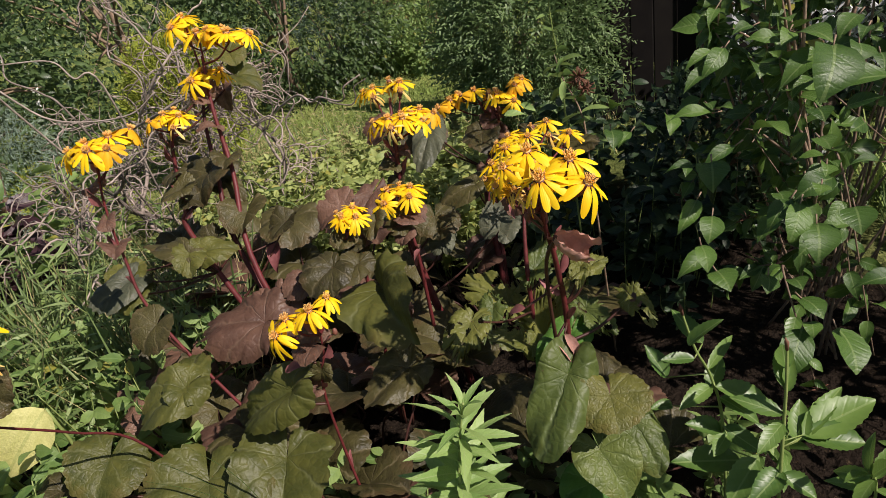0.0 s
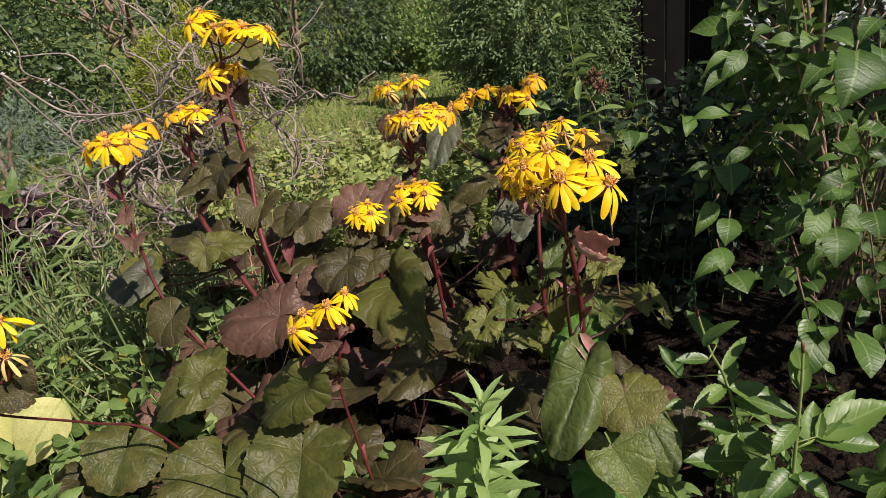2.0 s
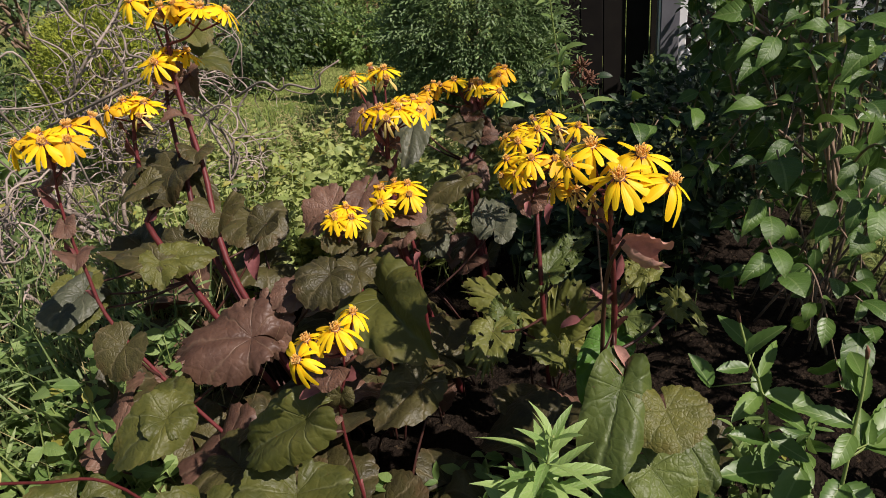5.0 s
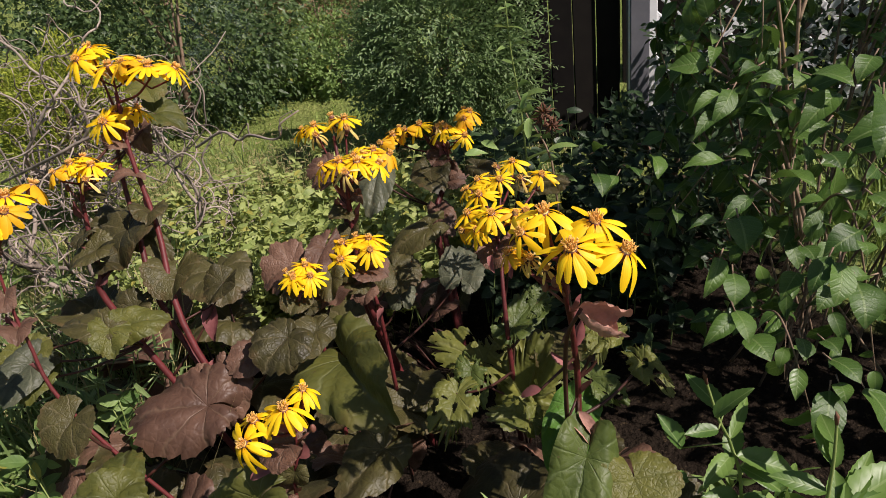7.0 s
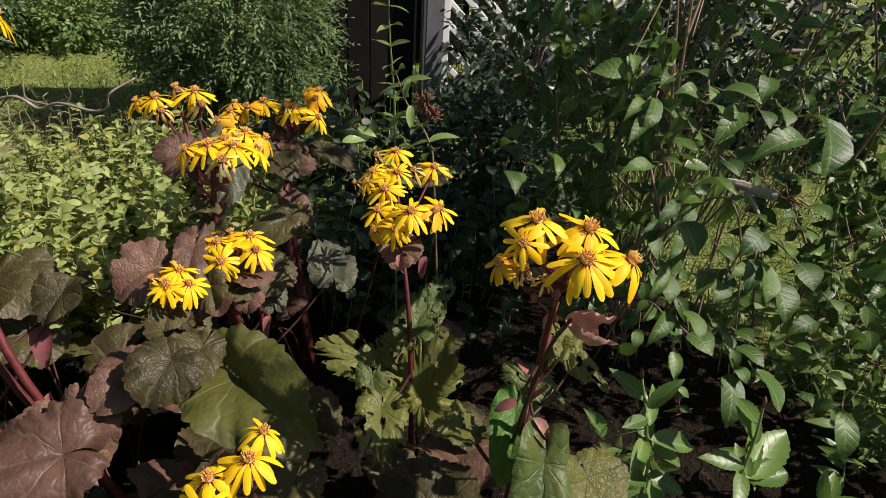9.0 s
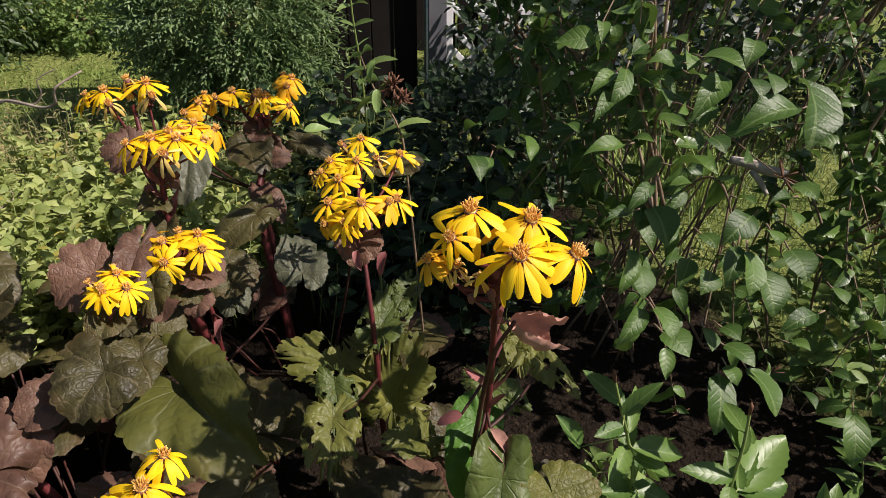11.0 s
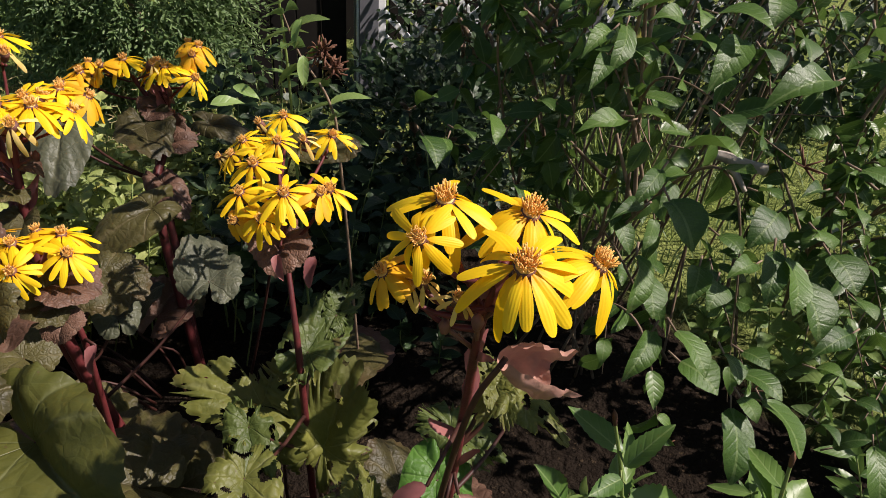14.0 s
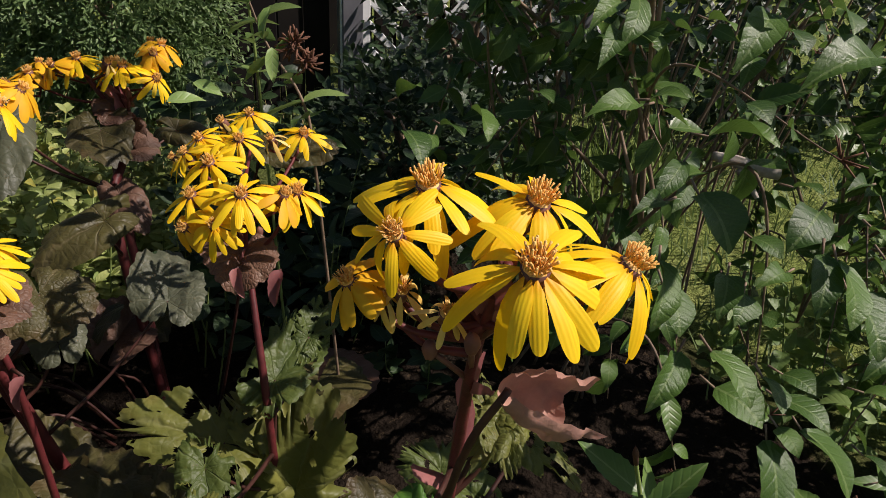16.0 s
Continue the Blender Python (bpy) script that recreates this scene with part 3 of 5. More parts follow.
HEADS_H = [
    (-0.775, 0.83, 0.875, 0.13, -0.14, 0.98, 0.85),
    (-0.86, 0.8, 0.831, -0.07, -0.2, 0.98, 1),
    (-0.88, 0.78, 0.791, -0.16, -0.36, 0.92, 1),
    (-0.785, 0.82, 0.817, 0.25, -0.18, 0.95, 0.95),
]
plant_a = ligularia(HEADS_A, [(-0.677, 1.8, 1.055), (-0.678, 1.76, 0.927), (-0.656, 1.7, 0.766), (-0.615, 1.55, 0.523)], (-0.42, 1.42, 0), "tall dark red ligularia stem topped by golden daisy heads", 11, (), [(-0.691, 1.8, 0.989), (-0.714, 1.78, 0.91), (-0.706, 1.72, 0.766), (-0.66, 1.6, 0.555)], buds=1, sheaths=5, thick=0.0072)
plant_b = ligularia(HEADS_B, [(-0.835, 1.43, 0.951), (-0.858, 1.42, 0.845), (-0.855, 1.4, 0.704), (-0.804, 1.36, 0.51)], (-0.52, 1.30, 0), "leaning dark red ligularia stem with golden drooping daisies", 12, thick=0.0040)
plant_c = ligularia(HEADS_C, [(-0.751, 1.65, 0.924), (-0.773, 1.65, 0.85), (-0.777, 1.62, 0.716), (-0.766, 1.6, 0.605)], (-0.50, 1.50, 0), "slender ligularia stem with a small golden flower head", 13)
plant_d = ligularia(HEADS_D, [(-0.213, 1.76, 0.805), (-0.224, 1.76, 0.716), (-0.226, 1.75, 0.635), (-0.217, 1.7, 0.442)], (-0.12, 1.65, 0), "ligularia stem with two tiers of golden daisies", 14, (0, 0, 0, 0, 0), [(-0.235, 1.95, 0.83), (-0.236, 1.86, 0.73), (-0.240, 1.78, 0.62), (-0.228, 1.72, 0.44)], buds=4, thick=0.009, sheaths=6)
plant_e = ligularia(HEADS_E, [(0.065, 2.17, 0.703), (0.076, 2.15, 0.64), (0.048, 2.12, 0.566), (0.005, 2.05, 0.459)], (0.03, 1.95, 0), "ligularia stem with fading orange-yellow daisies", 15, (1, 0, 0, 1), [(0.02, 2.19, 0.715), (0.058, 2.16, 0.62), (0.03, 2.10, 0.52)], buds=2, thick=0.009, sheaths=6)
plant_m = ligularia(HEADS_M, [(-0.22, 1.62, 0.655), (-0.212, 1.6, 0.605), (-0.208, 1.57, 0.576), (-0.195, 1.56, 0.503)], (-0.19, 1.58, 0), "short ligularia stem with two golden daisies", 16, thick=0.0046)
plant_s = ligularia(HEADS_S, [(-0.354, 1.55, 0.64), (-0.361, 1.55, 0.592), (-0.34, 1.54, 0.54), (-0.335, 1.53, 0.45)], (-0.33, 1.52, 0), "low ligularia stem with a small golden daisy pair", 17, buds=2, thick=0.0046)
plant_f = ligularia(HEADS_F, [(-0.345, 1.06, 0.67), (-0.352, 1.07, 0.59), (-0.378, 1.08, 0.455)], (-0.358, 1.11, 0.0), "low ligularia stem with golden daisies above broad leaves", 18, thick=0.0030, twin=1)
plant_p = ligularia(HEADS_P, [(0.088, 1.52, 0.736), (0.088, 1.5, 0.65), (0.077, 1.45, 0.568), (0.073, 1.42, 0.442)], (0.08, 1.40, 0), "ligularia stem crowded with bright golden daisies", 19, (0, 0, 0), buds=3, twin=7, slim=True, sheaths=2, thick=0.0056, stem_leaves=1)
plant_g = ligularia(HEADS_G, [(0.09, 1.0, 0.907), (0.088, 1.02, 0.827), (0.106, 1.05, 0.719), (0.118, 1.08, 0.529)], (0.10, 1.10, 0), "ligularia stem with large bright golden daisies", 20, (0, 0, 0, 0, 0, 1, 2, 2, 2), thick=0.0056, buds=4, twin=0, stem_leaves=0, sheaths=8)
ligularia(HEADS_H, [(-0.798, 0.83, 0.821), (-0.845, 0.84, 0.747), (-0.899, 0.86, 0.686), (-0.858, 1.0, 0.529), (-0.795, 1.1, 0.386)], (-0.675, 1.16, 0.0), "arching ligularia stem with golden and withered daisies", 21, (0, 2, 2, 2), thick=0.0028, sheaths=1, twin=0)


def ligularia_leaf(parent, row, seed, holes=0.0, torn=0.0, label=""):
    rng = random.Random(seed)
    x, y, z, rx, ry, rz, size, kind, broad, fold = (*row, None, None)[:10]
    m = pose(x, y, z, rx, ry, rz)
    radius = size if broad else size * 0.66
    shape = kidney(radius, rng, rng.uniform(0.08, 0.22), rng.uniform(0.04, 0.12), kind not in (4, 6) or torn > 0.05, holes, torn, rng.uniform(0.12, 0.36), fold, broad, 0.58 if not broad or broad > 0.9 or size < 0.09 else 0.32)
    leaf = part("leaf", Build().add(shape).mesh("leaf", LIGULARIA_LEAF[int(kind)]), parent, m, label)
    foot = WORLD[parent].translation
    o = Vector((x, y, z))
    low = foot.lerp(Vector((x, y, 0)), 0.35)
    low.z = 0.0
    back = -(m.to_3x3() @ Vector((0, 1, 0)))
    near = o + back * 0.03 + Vector((0, 0, -0.05))
    run = spline([o, near, o.lerp(low, 0.55) + Vector((0, 0, 0.02)), low], 4)
    if z > 0.42:
        join = min((Vector(q) for q in STEM_RUN[parent]), key=lambda q: (q - o - Vector((0, 0, -0.08))).length)
        if (join - o).length < 0.4:
            run = spline([o, o.lerp(join, 0.5) + Vector((0, 0, -0.015)), join], 4)
    part("leaf_stalk", Build().add(tube(run, (0.0022, 0.0028, 0.0036), 6)).mesh("leaf_stalk", M_STALK), leaf, Matrix())


def nearest_plant(x, y):
    return min((plant_a, plant_b, plant_c, plant_d, plant_e, plant_m, plant_s, plant_f, plant_p, plant_g), key=lambda q: (WORLD[q].translation - Vector((x, y, 0))).length)


LEAVES_BACK = [
    (-0.171, 2.079, 0.668, -18, 30, -139, 0.124, 0),
    (-0.148, 1.712, 0.544, -39, -9, -166, 0.108, 0),
    (-0.376, 1.631, 0.641, -7, -21, 108, 0.114, 1),
    (-0.285, 1.564, 0.624, -18, 14, 172, 0.093, 0),
    (-0.659, 2.068, 0.448, -14, 0, -173, 0.185, 0),
    (-0.755, 1.808, 0.737, -10, 0, 159, 0.167, 0),
    (-0.258, 1.854, 0.771, -0, -24, 97, 0.098, 1),
    (-0.676, 1.87, 0.946, -46, 12, 175, 0.075, 1),
    (-0.645, 1.921, 0.968, -11, 14, -124, 0.108, 2),
    (-0.654, 1.943, 1.031, -30, 9, -158, 0.078, 2),
]
LEAVES_MIDDLE = [
    (-0.716, 1.693, 0.774, -21, 7, 155, 0.131, 0),
    (-0.764, 1.611, 0.77, -13, -21, 112, 0.098, 0),
    (-0.629, 1.638, 0.67, -17, 1, 173, 0.106, 0),
    (-0.531, 1.625, 0.633, -21, -1, 138, 0.095, 0),
    (-0.852, 1.665, 0.589, 9, -8, 71, 0.127, 0),
    (-0.793, 1.655, 0.557, 0, 22, -83, 0.112, 0),
    (-0.837, 1.676, 0.586, -38, 0, -173, 0.123, 0),
    (-0.975, 1.579, 0.57, -32, 19, -164, 0.098, 2),
    (-0.565, 1.448, 0.48, -32, 10, -179, 0.149, 1),
    (-0.733, 1.615, 0.613, -12, -21, 116, 0.11, 0),
    (-0.804, 1.329, 0.548, -21, -12, 147, 0.103, 0),
]
LEAVES_PLACED = []
LEAVES_PLACED += [
    (-0.573, 1.380, 0.484, 9, -27, 86, 0.162, 1, 0.76, 0.12, 0.16),
    (-0.278, 1.415, 0.508, -2, 37, -163, 0.200, 2, 0.64, 0.70, 0.06),
    (-0.385, 1.420, 0.585, -20, -22, 141, 0.090, 0, 0.86, 0.15, 0.08),
    (-0.460, 1.450, 0.538, 9, -27, 124, 0.069, 1, 0.79, 0.20, 0.05),
    (-0.230, 1.260, 0.383, -5, -24, 135, 0.128, 0, 0.62, 0.20, 0.20),
    (-0.431, 1.060, 0.514, -35, -27, 101, 0.164, 2, 0.45, 0.20, 0.10),
    (-0.721, 1.200, 0.453, -10, -29, 130, 0.119, 2, 0.69, 0.15, 0.05),
    (-0.725, 1.200, 0.450, 19, 15, 2, 0.115, 2, 0.55, 0.20, 0.05),
    (-0.905, 1.120, 0.347, -24, -19, 178, 0.099, 2, 1.11, 0.15, 0.05),
]
LEAVES_PLACED += [
    (-0.634, 1.000, 0.362, -26, -9, -166, 0.132, 2, 1.11, 0.20, 0.10),
    (-0.480, 1.040, 0.362, -22, -11, -177, 0.153, 2, 0.89, 0.35, 0.15),
    (-1.050, 1.120, 0.271, -19, -14, -167, 0.114, 0, 0.62, 0.20, 0.05),
    (0.103, 1.000, 0.517, -38, -14, 155, 0.165, 4, 0.45, 0.10, 0.05),
    (0.171, 0.966, 0.483, -33, -1, -179, 0.072, 2, 1.14, 0.12, 0.03),
    (0.143, 0.950, 0.371, -30, 8, -158, 0.096, 4, 0.77, 0.20, 0.04),
    (0.219, 1.000, 0.383, -33, 7, -162, 0.102, 4, 0.58, 0.20, 0.04),
    (0.125, 1.115, 0.519, -28, -11, 150, 0.117, 6, 0.52, 0.20, 0.04),
    (0.130, 0.980, 0.258, -33, 7, -158, 0.085, 6, 0.99, 0.20, 0.02),
]
LEAVES_PLACED += [
    (-0.747, 1.480, 0.644, 23, -21, 65, 0.107, 0, 0.48, 0.15, 0.05),
    (-0.743, 1.480, 0.647, -26, -7, -163, 0.065, 2, 0.70, 0.20, 0.05),
    (-0.721, 1.500, 0.638, -3, 31, -84, 0.088, 2, 0.58, 0.15, 0.05),
    (-0.955, 1.550, 0.563, -11, -28, 152, 0.125, 3, 0.57, 0.20, 0.05),
    (-0.963, 1.520, 0.533, 16, 23, -13, 0.086, 2, 0.67, 0.20, 0.05),
    (-0.730, 1.780, 0.726, 24, -31, 85, 0.118, 0, 0.45, 0.20, 0.05),
    (-0.731, 1.760, 0.729, -8, 14, -134, 0.112, 0, 0.45, 0.20, 0.05),
    (-0.137, 2.000, 0.700, -23, -11, 167, 0.142, 3, 0.45, 0.20, 0.05),
    (0.017, 2.120, 0.630, -20, -4, 174, 0.110, 0, 0.70, 0.20, 0.10),
]
LEAVES_PLACED += [
    (0.172, 2.200, 0.580, -8, 26, -129, 0.113, 0, 0.45, 0.10, 0.10),
    (0.019, 2.030, 0.533, -13, 5, -171, 0.099, 1, 0.47, 0.20, 0.05),
    (-0.027, 1.920, 0.537, -17, -28, 112, 0.135, 0, 0.45, 0.12, 0.05),
    (0.024, 1.740, 0.462, 23, 7, -16, 0.106, 3, 0.72, 0.12, 0.12),
    (-0.140, 1.700, 0.466, 26, 3, -1, 0.091, 3, 0.59, 0.20, 0.05),
    (-0.292, 1.600, 0.583, 1, -3, -175, 0.086, 1, 0.75, 0.12, 0.03),
    (-0.332, 1.450, 0.569, -14, -20, 147, 0.100, 0, 0.60, 0.20, 0.05),
    (-0.293, 1.640, 0.667, -13, -17, 159, 0.085, 1, 0.52, 0.20, 0.05),
    (0.167, 1.060, 0.703, -1, -15, 116, 0.057, 5, 0.45, 0.30, 0.20),
]
LEAVES_PLACED += [
    (0.217, 1.750, 0.689, 5, 29, -116, 0.109, 0, 0.45, 0.20, 0.10),
]
LEAVES_TORN = []
LEAVES_TORN += [
    (0.019, 1.460, 0.394, 19, -19, 51, 0.148, 5, 0.52, 0.20, 0.55),
    (0.092, 1.440, 0.492, 26, 17, -49, 0.125, 4, 0.45, 0.25, 0.40),
    (0.096, 1.400, 0.317, 70, 13, -44, 0.174, 5, 0.53, 0.25, 0.50),
    (0.107, 1.420, 0.326, 48, -11, 21, 0.162, 5, 0.45, 0.30, 0.45),
    (-0.021, 1.400, 0.422, -34, -4, 169, 0.107, 4, 0.45, 0.30, 0.50),
    (0.053, 1.160, 0.470, 7, -3, -2, 0.060, 5, 0.50, 0.15, 0.15),
    (0.044, 1.140, 0.494, 28, -19, 98, 0.099, 5, 0.45, 0.20, 0.20),
    (0.155, 1.470, 0.521, 30, 16, -48, 0.072, 4, 0.49, 0.25, 0.40),
    (0.151, 1.070, 0.706, -7, 2, 164, 0.053, 5, 0.45, 0.30, 0.40),
]
LEAVES_TORN += [
    (-0.071, 1.250, 0.492, -19, -16, 158, 0.128, 5, 0.45, 0.20, 0.40),
    (0.250, 1.120, 0.584, -17, 10, -161, 0.072, 5, 0.46, 0.30, 0.50),
    (0.166, 1.150, 0.550, -23, 12, -153, 0.084, 4, 0.45, 0.30, 0.50),
]
NAMES = ("dark bronze-green toothed leaf", "purple-brown toothed leaf", "olive-green toothed leaf", "dull grey-bronze leaf", "dark green toothed leaf", "yellowish green leaf", "fresh green young leaf")
for n, row in enumerate([*LEAVES_BACK, *LEAVES_MIDDLE]):
    ligularia_leaf(nearest_plant(row[0], row[1]), row, 100 + n, 0.0, (0.04, 0.1, 0.17, 0.24)[n % 4], NAMES[int(row[-1])])
for n, row in enumerate(LEAVES_PLACED):
    ligularia_leaf(nearest_plant(row[0], row[1]), row[:10], 150 + n, 0.0, row[10], NAMES[row[7]])
for n, row in enumerate(LEAVES_TORN):
    ligularia_leaf(nearest_plant(row[0], row[1]), row[:10], 200 + n, 0.105, row[10], "slug-eaten " + NAMES[row[7]])


def low_leaves():
    """The shaded under-storey of leaves that hides the soil."""
    rng = random.Random(77)
    for n in range(95):
        x, y = rng.uniform(-1.0, 0.4), rng.uniform(1.0, 2.25)
        if x < -0.75 and y < 1.15:
            continue
        z = rng.uniform(0.08, 0.30) + 0.03 * (y - 1)
        row = (x, y, z, rng.uniform(0, 40), rng.uniform(-25, 25), rng.uniform(0, 360), rng.uniform(0.10, 0.20), rng.choice((0, 0, 1)))
        if x < 0.1 or z < 0.22:
            ligularia_leaf(nearest_plant(x, y), row, 300 + n)


low_leaves()


# ---- weigela shrub ----
def weigela_leaf_mesh(i):
    rng = random.Random(40 + i)
    return blade(1.0, rng.uniform(0.48, 0.60), 11, rng.uniform(0.15, 0.7), rng.uniform(0.1, 0.6), 1.25, rng.uniform(0.36, 0.46), 0.022, rng.uniform(0.02, 0.14), rng)


WEIGELA_SHAPES = [weigela_leaf_mesh(i) for i in range(7)]
WEIGELA_ARCHED = []
for arch in WEIGELA_SHAPES:
    # bowed up in the middle, the tip level with the stalk
    bowed = arch[0].copy()
    rise = bowed[:, 1] * bowed[:, 1]
    bowed[:, 2] += 0.55 * bowed[:, 1] * (1 - bowed[:, 1]) - bowed[1::3, 2].min() * rise
    WEIGELA_ARCHED.append(Build().add((bowed, arch[1], arch[2])).mesh("leaf", M_WEIGELA))
WEIGELA_MESHES = [Build().add(s).mesh("leaf", M_WEIGELA) for s in WEIGELA_SHAPES]
W_BASE = Vector((1.05, 1.62, 0))
weigela = tagged(top("weigela_shrub", Matrix.Translation(W_BASE)), "dense weigela shrub with grey-green pointed leaves and dry seed pods", "shrub")
LEAVES_OUTER = []
LEAVES_OUTER += [
    (0.455, 1.280, 0.990, -22, -21, 114, 0.074, 0.35),
    (0.468, 1.270, 0.997, -39, -32, 149, 0.080, 0.44),
    (0.436, 1.260, 0.966, -29, -23, 131, 0.070, 0.40),
    (0.561, 1.250, 1.000, 4, -25, 84, 0.074, 0.43),
    (0.575, 1.250, 1.015, -24, -30, 153, 0.050, 0.63),
    (0.576, 1.220, 1.016, -7, 6, -157, 0.072, 0.83),
    (0.666, 1.200, 1.036, -28, -11, 130, 0.067, 0.53),
    (0.516, 1.250, 0.967, -21, -23, 178, 0.051, 0.85),
    (0.613, 1.200, 0.985, -33, -21, 121, 0.106, 0.44),
    (0.600, 1.200, 0.938, -24, -13, 124, 0.065, 0.45),
    (0.524, 1.000, 1.046, -45, -23, 167, 0.097, 0.85),
    (0.677, 1.100, 0.952, -13, -20, 88, 0.127, 0.36),
]
LEAVES_OUTER += [
    (0.627, 1.100, 1.039, -16, -4, 142, 0.045, 0.57),
    (0.644, 1.150, 1.001, -26, -25, 165, 0.053, 0.85),
    (0.424, 1.200, 0.902, -5, -23, 89, 0.082, 0.34),
    (0.437, 1.200, 0.907, 15, 14, -162, 0.042, 0.61),
    (0.480, 1.150, 0.877, 3, -7, -149, 0.070, 0.65),
    (0.448, 1.150, 0.853, -25, -22, 118, 0.077, 0.34),
    (0.383, 1.080, 0.858, -29, 1, 164, 0.065, 0.85),
    (0.578, 1.060, 0.807, -21, -23, 111, 0.080, 0.60),
    (0.363, 1.100, 0.846, -2, -22, 98, 0.059, 0.34),
    (0.611, 1.200, 0.881, -14, 6, 171, 0.047, 0.85),
    (0.565, 1.200, 0.902, -22, -26, 163, 0.048, 0.50),
    (0.589, 1.100, 0.817, 9, -5, 177, 0.036, 0.82),
]
LEAVES_OUTER += [
    (0.646, 1.050, 0.828, 4, -18, 92, 0.058, 0.34),
    (0.431, 1.500, 0.807, -30, -24, -177, 0.064, 0.71),
    (0.295, 1.460, 0.807, -27, -12, 179, 0.065, 0.69),
    (0.338, 1.460, 0.795, -25, -16, 140, 0.057, 0.44),
    (0.306, 1.500, 0.839, 33, -22, -170, 0.044, 0.67),
    (0.449, 1.420, 0.713, -15, -16, 163, 0.044, 0.61),
    (0.492, 0.950, 0.928, -4, 9, 174, 0.042, 0.85),
    (0.511, 0.960, 0.879, -6, -24, 155, 0.038, 0.84),
    (0.517, 0.980, 0.837, -4, -11, 152, 0.037, 0.79),
    (0.498, 1.080, 0.784, -5, 5, 171, 0.041, 0.85),
    (0.642, 1.300, 0.958, -7, -21, -178, 0.045, 0.85),
    (0.740, 1.250, 0.949, -23, -9, 165, 0.053, 0.76),
]
LEAVES_OUTER += [
    (0.502, 1.450, 0.836, -3, 4, 178, 0.042, 0.76),
    (0.378, 1.500, 0.791, -4, -22, -170, 0.049, 0.79),
    (0.529, 1.300, 1.022, -10, -25, 117, 0.050, 0.48),
    (0.588, 1.300, 1.025, 4, 7, 175, 0.037, 0.76),
    (0.362, 1.090, 0.787, -38, -27, 152, 0.075, 0.44),
    (0.393, 1.100, 0.746, -29, -12, 162, 0.061, 0.76),
    (0.508, 1.100, 0.724, -27, -10, 129, 0.066, 0.54),
    (0.594, 1.120, 0.662, -23, -26, 131, 0.058, 0.80),
    (0.641, 1.100, 0.689, -4, -18, 94, 0.068, 0.49),
    (0.481, 1.000, 0.810, -31, -8, 131, 0.073, 0.45),
    (0.492, 0.990, 0.804, -37, -23, 160, 0.071, 0.65),
    (0.516, 0.980, 0.769, -34, -8, 165, 0.073, 0.85),
]
LEAVES_OUTER += [
    (0.573, 0.980, 0.790, -25, 5, 163, 0.058, 0.85),
    (0.372, 1.050, 0.700, -27, -26, 123, 0.077, 0.42),
    (0.341, 1.000, 0.747, -23, -7, 176, 0.058, 0.64),
    (0.367, 1.000, 0.694, -12, 7, -175, 0.055, 0.85),
    (0.454, 1.000, 0.671, -17, -23, 163, 0.044, 0.85),
    (0.514, 1.000, 0.615, -9, -2, -167, 0.057, 0.85),
    (0.496, 1.000, 0.658, 2, 7, 179, 0.040, 0.85),
    (0.575, 0.990, 0.549, -33, -17, -169, 0.088, 0.85),
    (0.519, 1.000, 0.551, -42, -12, 151, 0.102, 0.55),
    (0.535, 1.000, 0.563, -11, 1, 161, 0.042, 0.78),
    (0.648, 0.950, 0.665, -8, -15, 91, 0.084, 0.38),
    (0.618, 0.960, 0.611, 15, -2, -173, 0.038, 0.85),
]
LEAVES_OUTER += [
    (0.717, 0.930, 0.532, 12, 9, -180, 0.036, 0.85),
    (0.683, 0.950, 0.486, -7, -21, 170, 0.041, 0.85),
    (0.718, 0.930, 0.437, 38, 5, -137, 0.054, 0.73),
    (0.775, 0.900, 0.439, -40, -1, 140, 0.099, 0.53),
    (0.703, 1.000, 0.727, 6, -21, 169, 0.036, 0.85),
    (0.759, 1.000, 0.650, -8, -7, 165, 0.041, 0.85),
]


# thin spots in the bush, centre and radius
THIN_SPOTS = ((Vector((1.10, 1.46, 0.60)), 0.16), (Vector((0.86, 1.27, 0.76)), 0.12), (Vector((1.50, 2.15, 0.35)), 0.32), (Vector((1.05, 1.75, 0.45)), 0.20), (Vector((0.95, 1.60, 0.60)), 0.13), (Vector((1.10, 1.70, 0.73)), 0.12), (Vector((1.25, 1.40, 0.75)), 0.09), (Vector((1.40, 1.29, 0.95)), 0.07), (Vector((1.59, 1.15, 1.20)), 0.07), (Vector((1.78, 1.01, 1.45)), 0.07), (Vector((1.97, 0.88, 1.70)), 0.08))


def in_opening(o):
    """Whether a place lies in one of the thin spots of the bush."""
    return any((o - c).length < rad for c, rad in THIN_SPOTS)


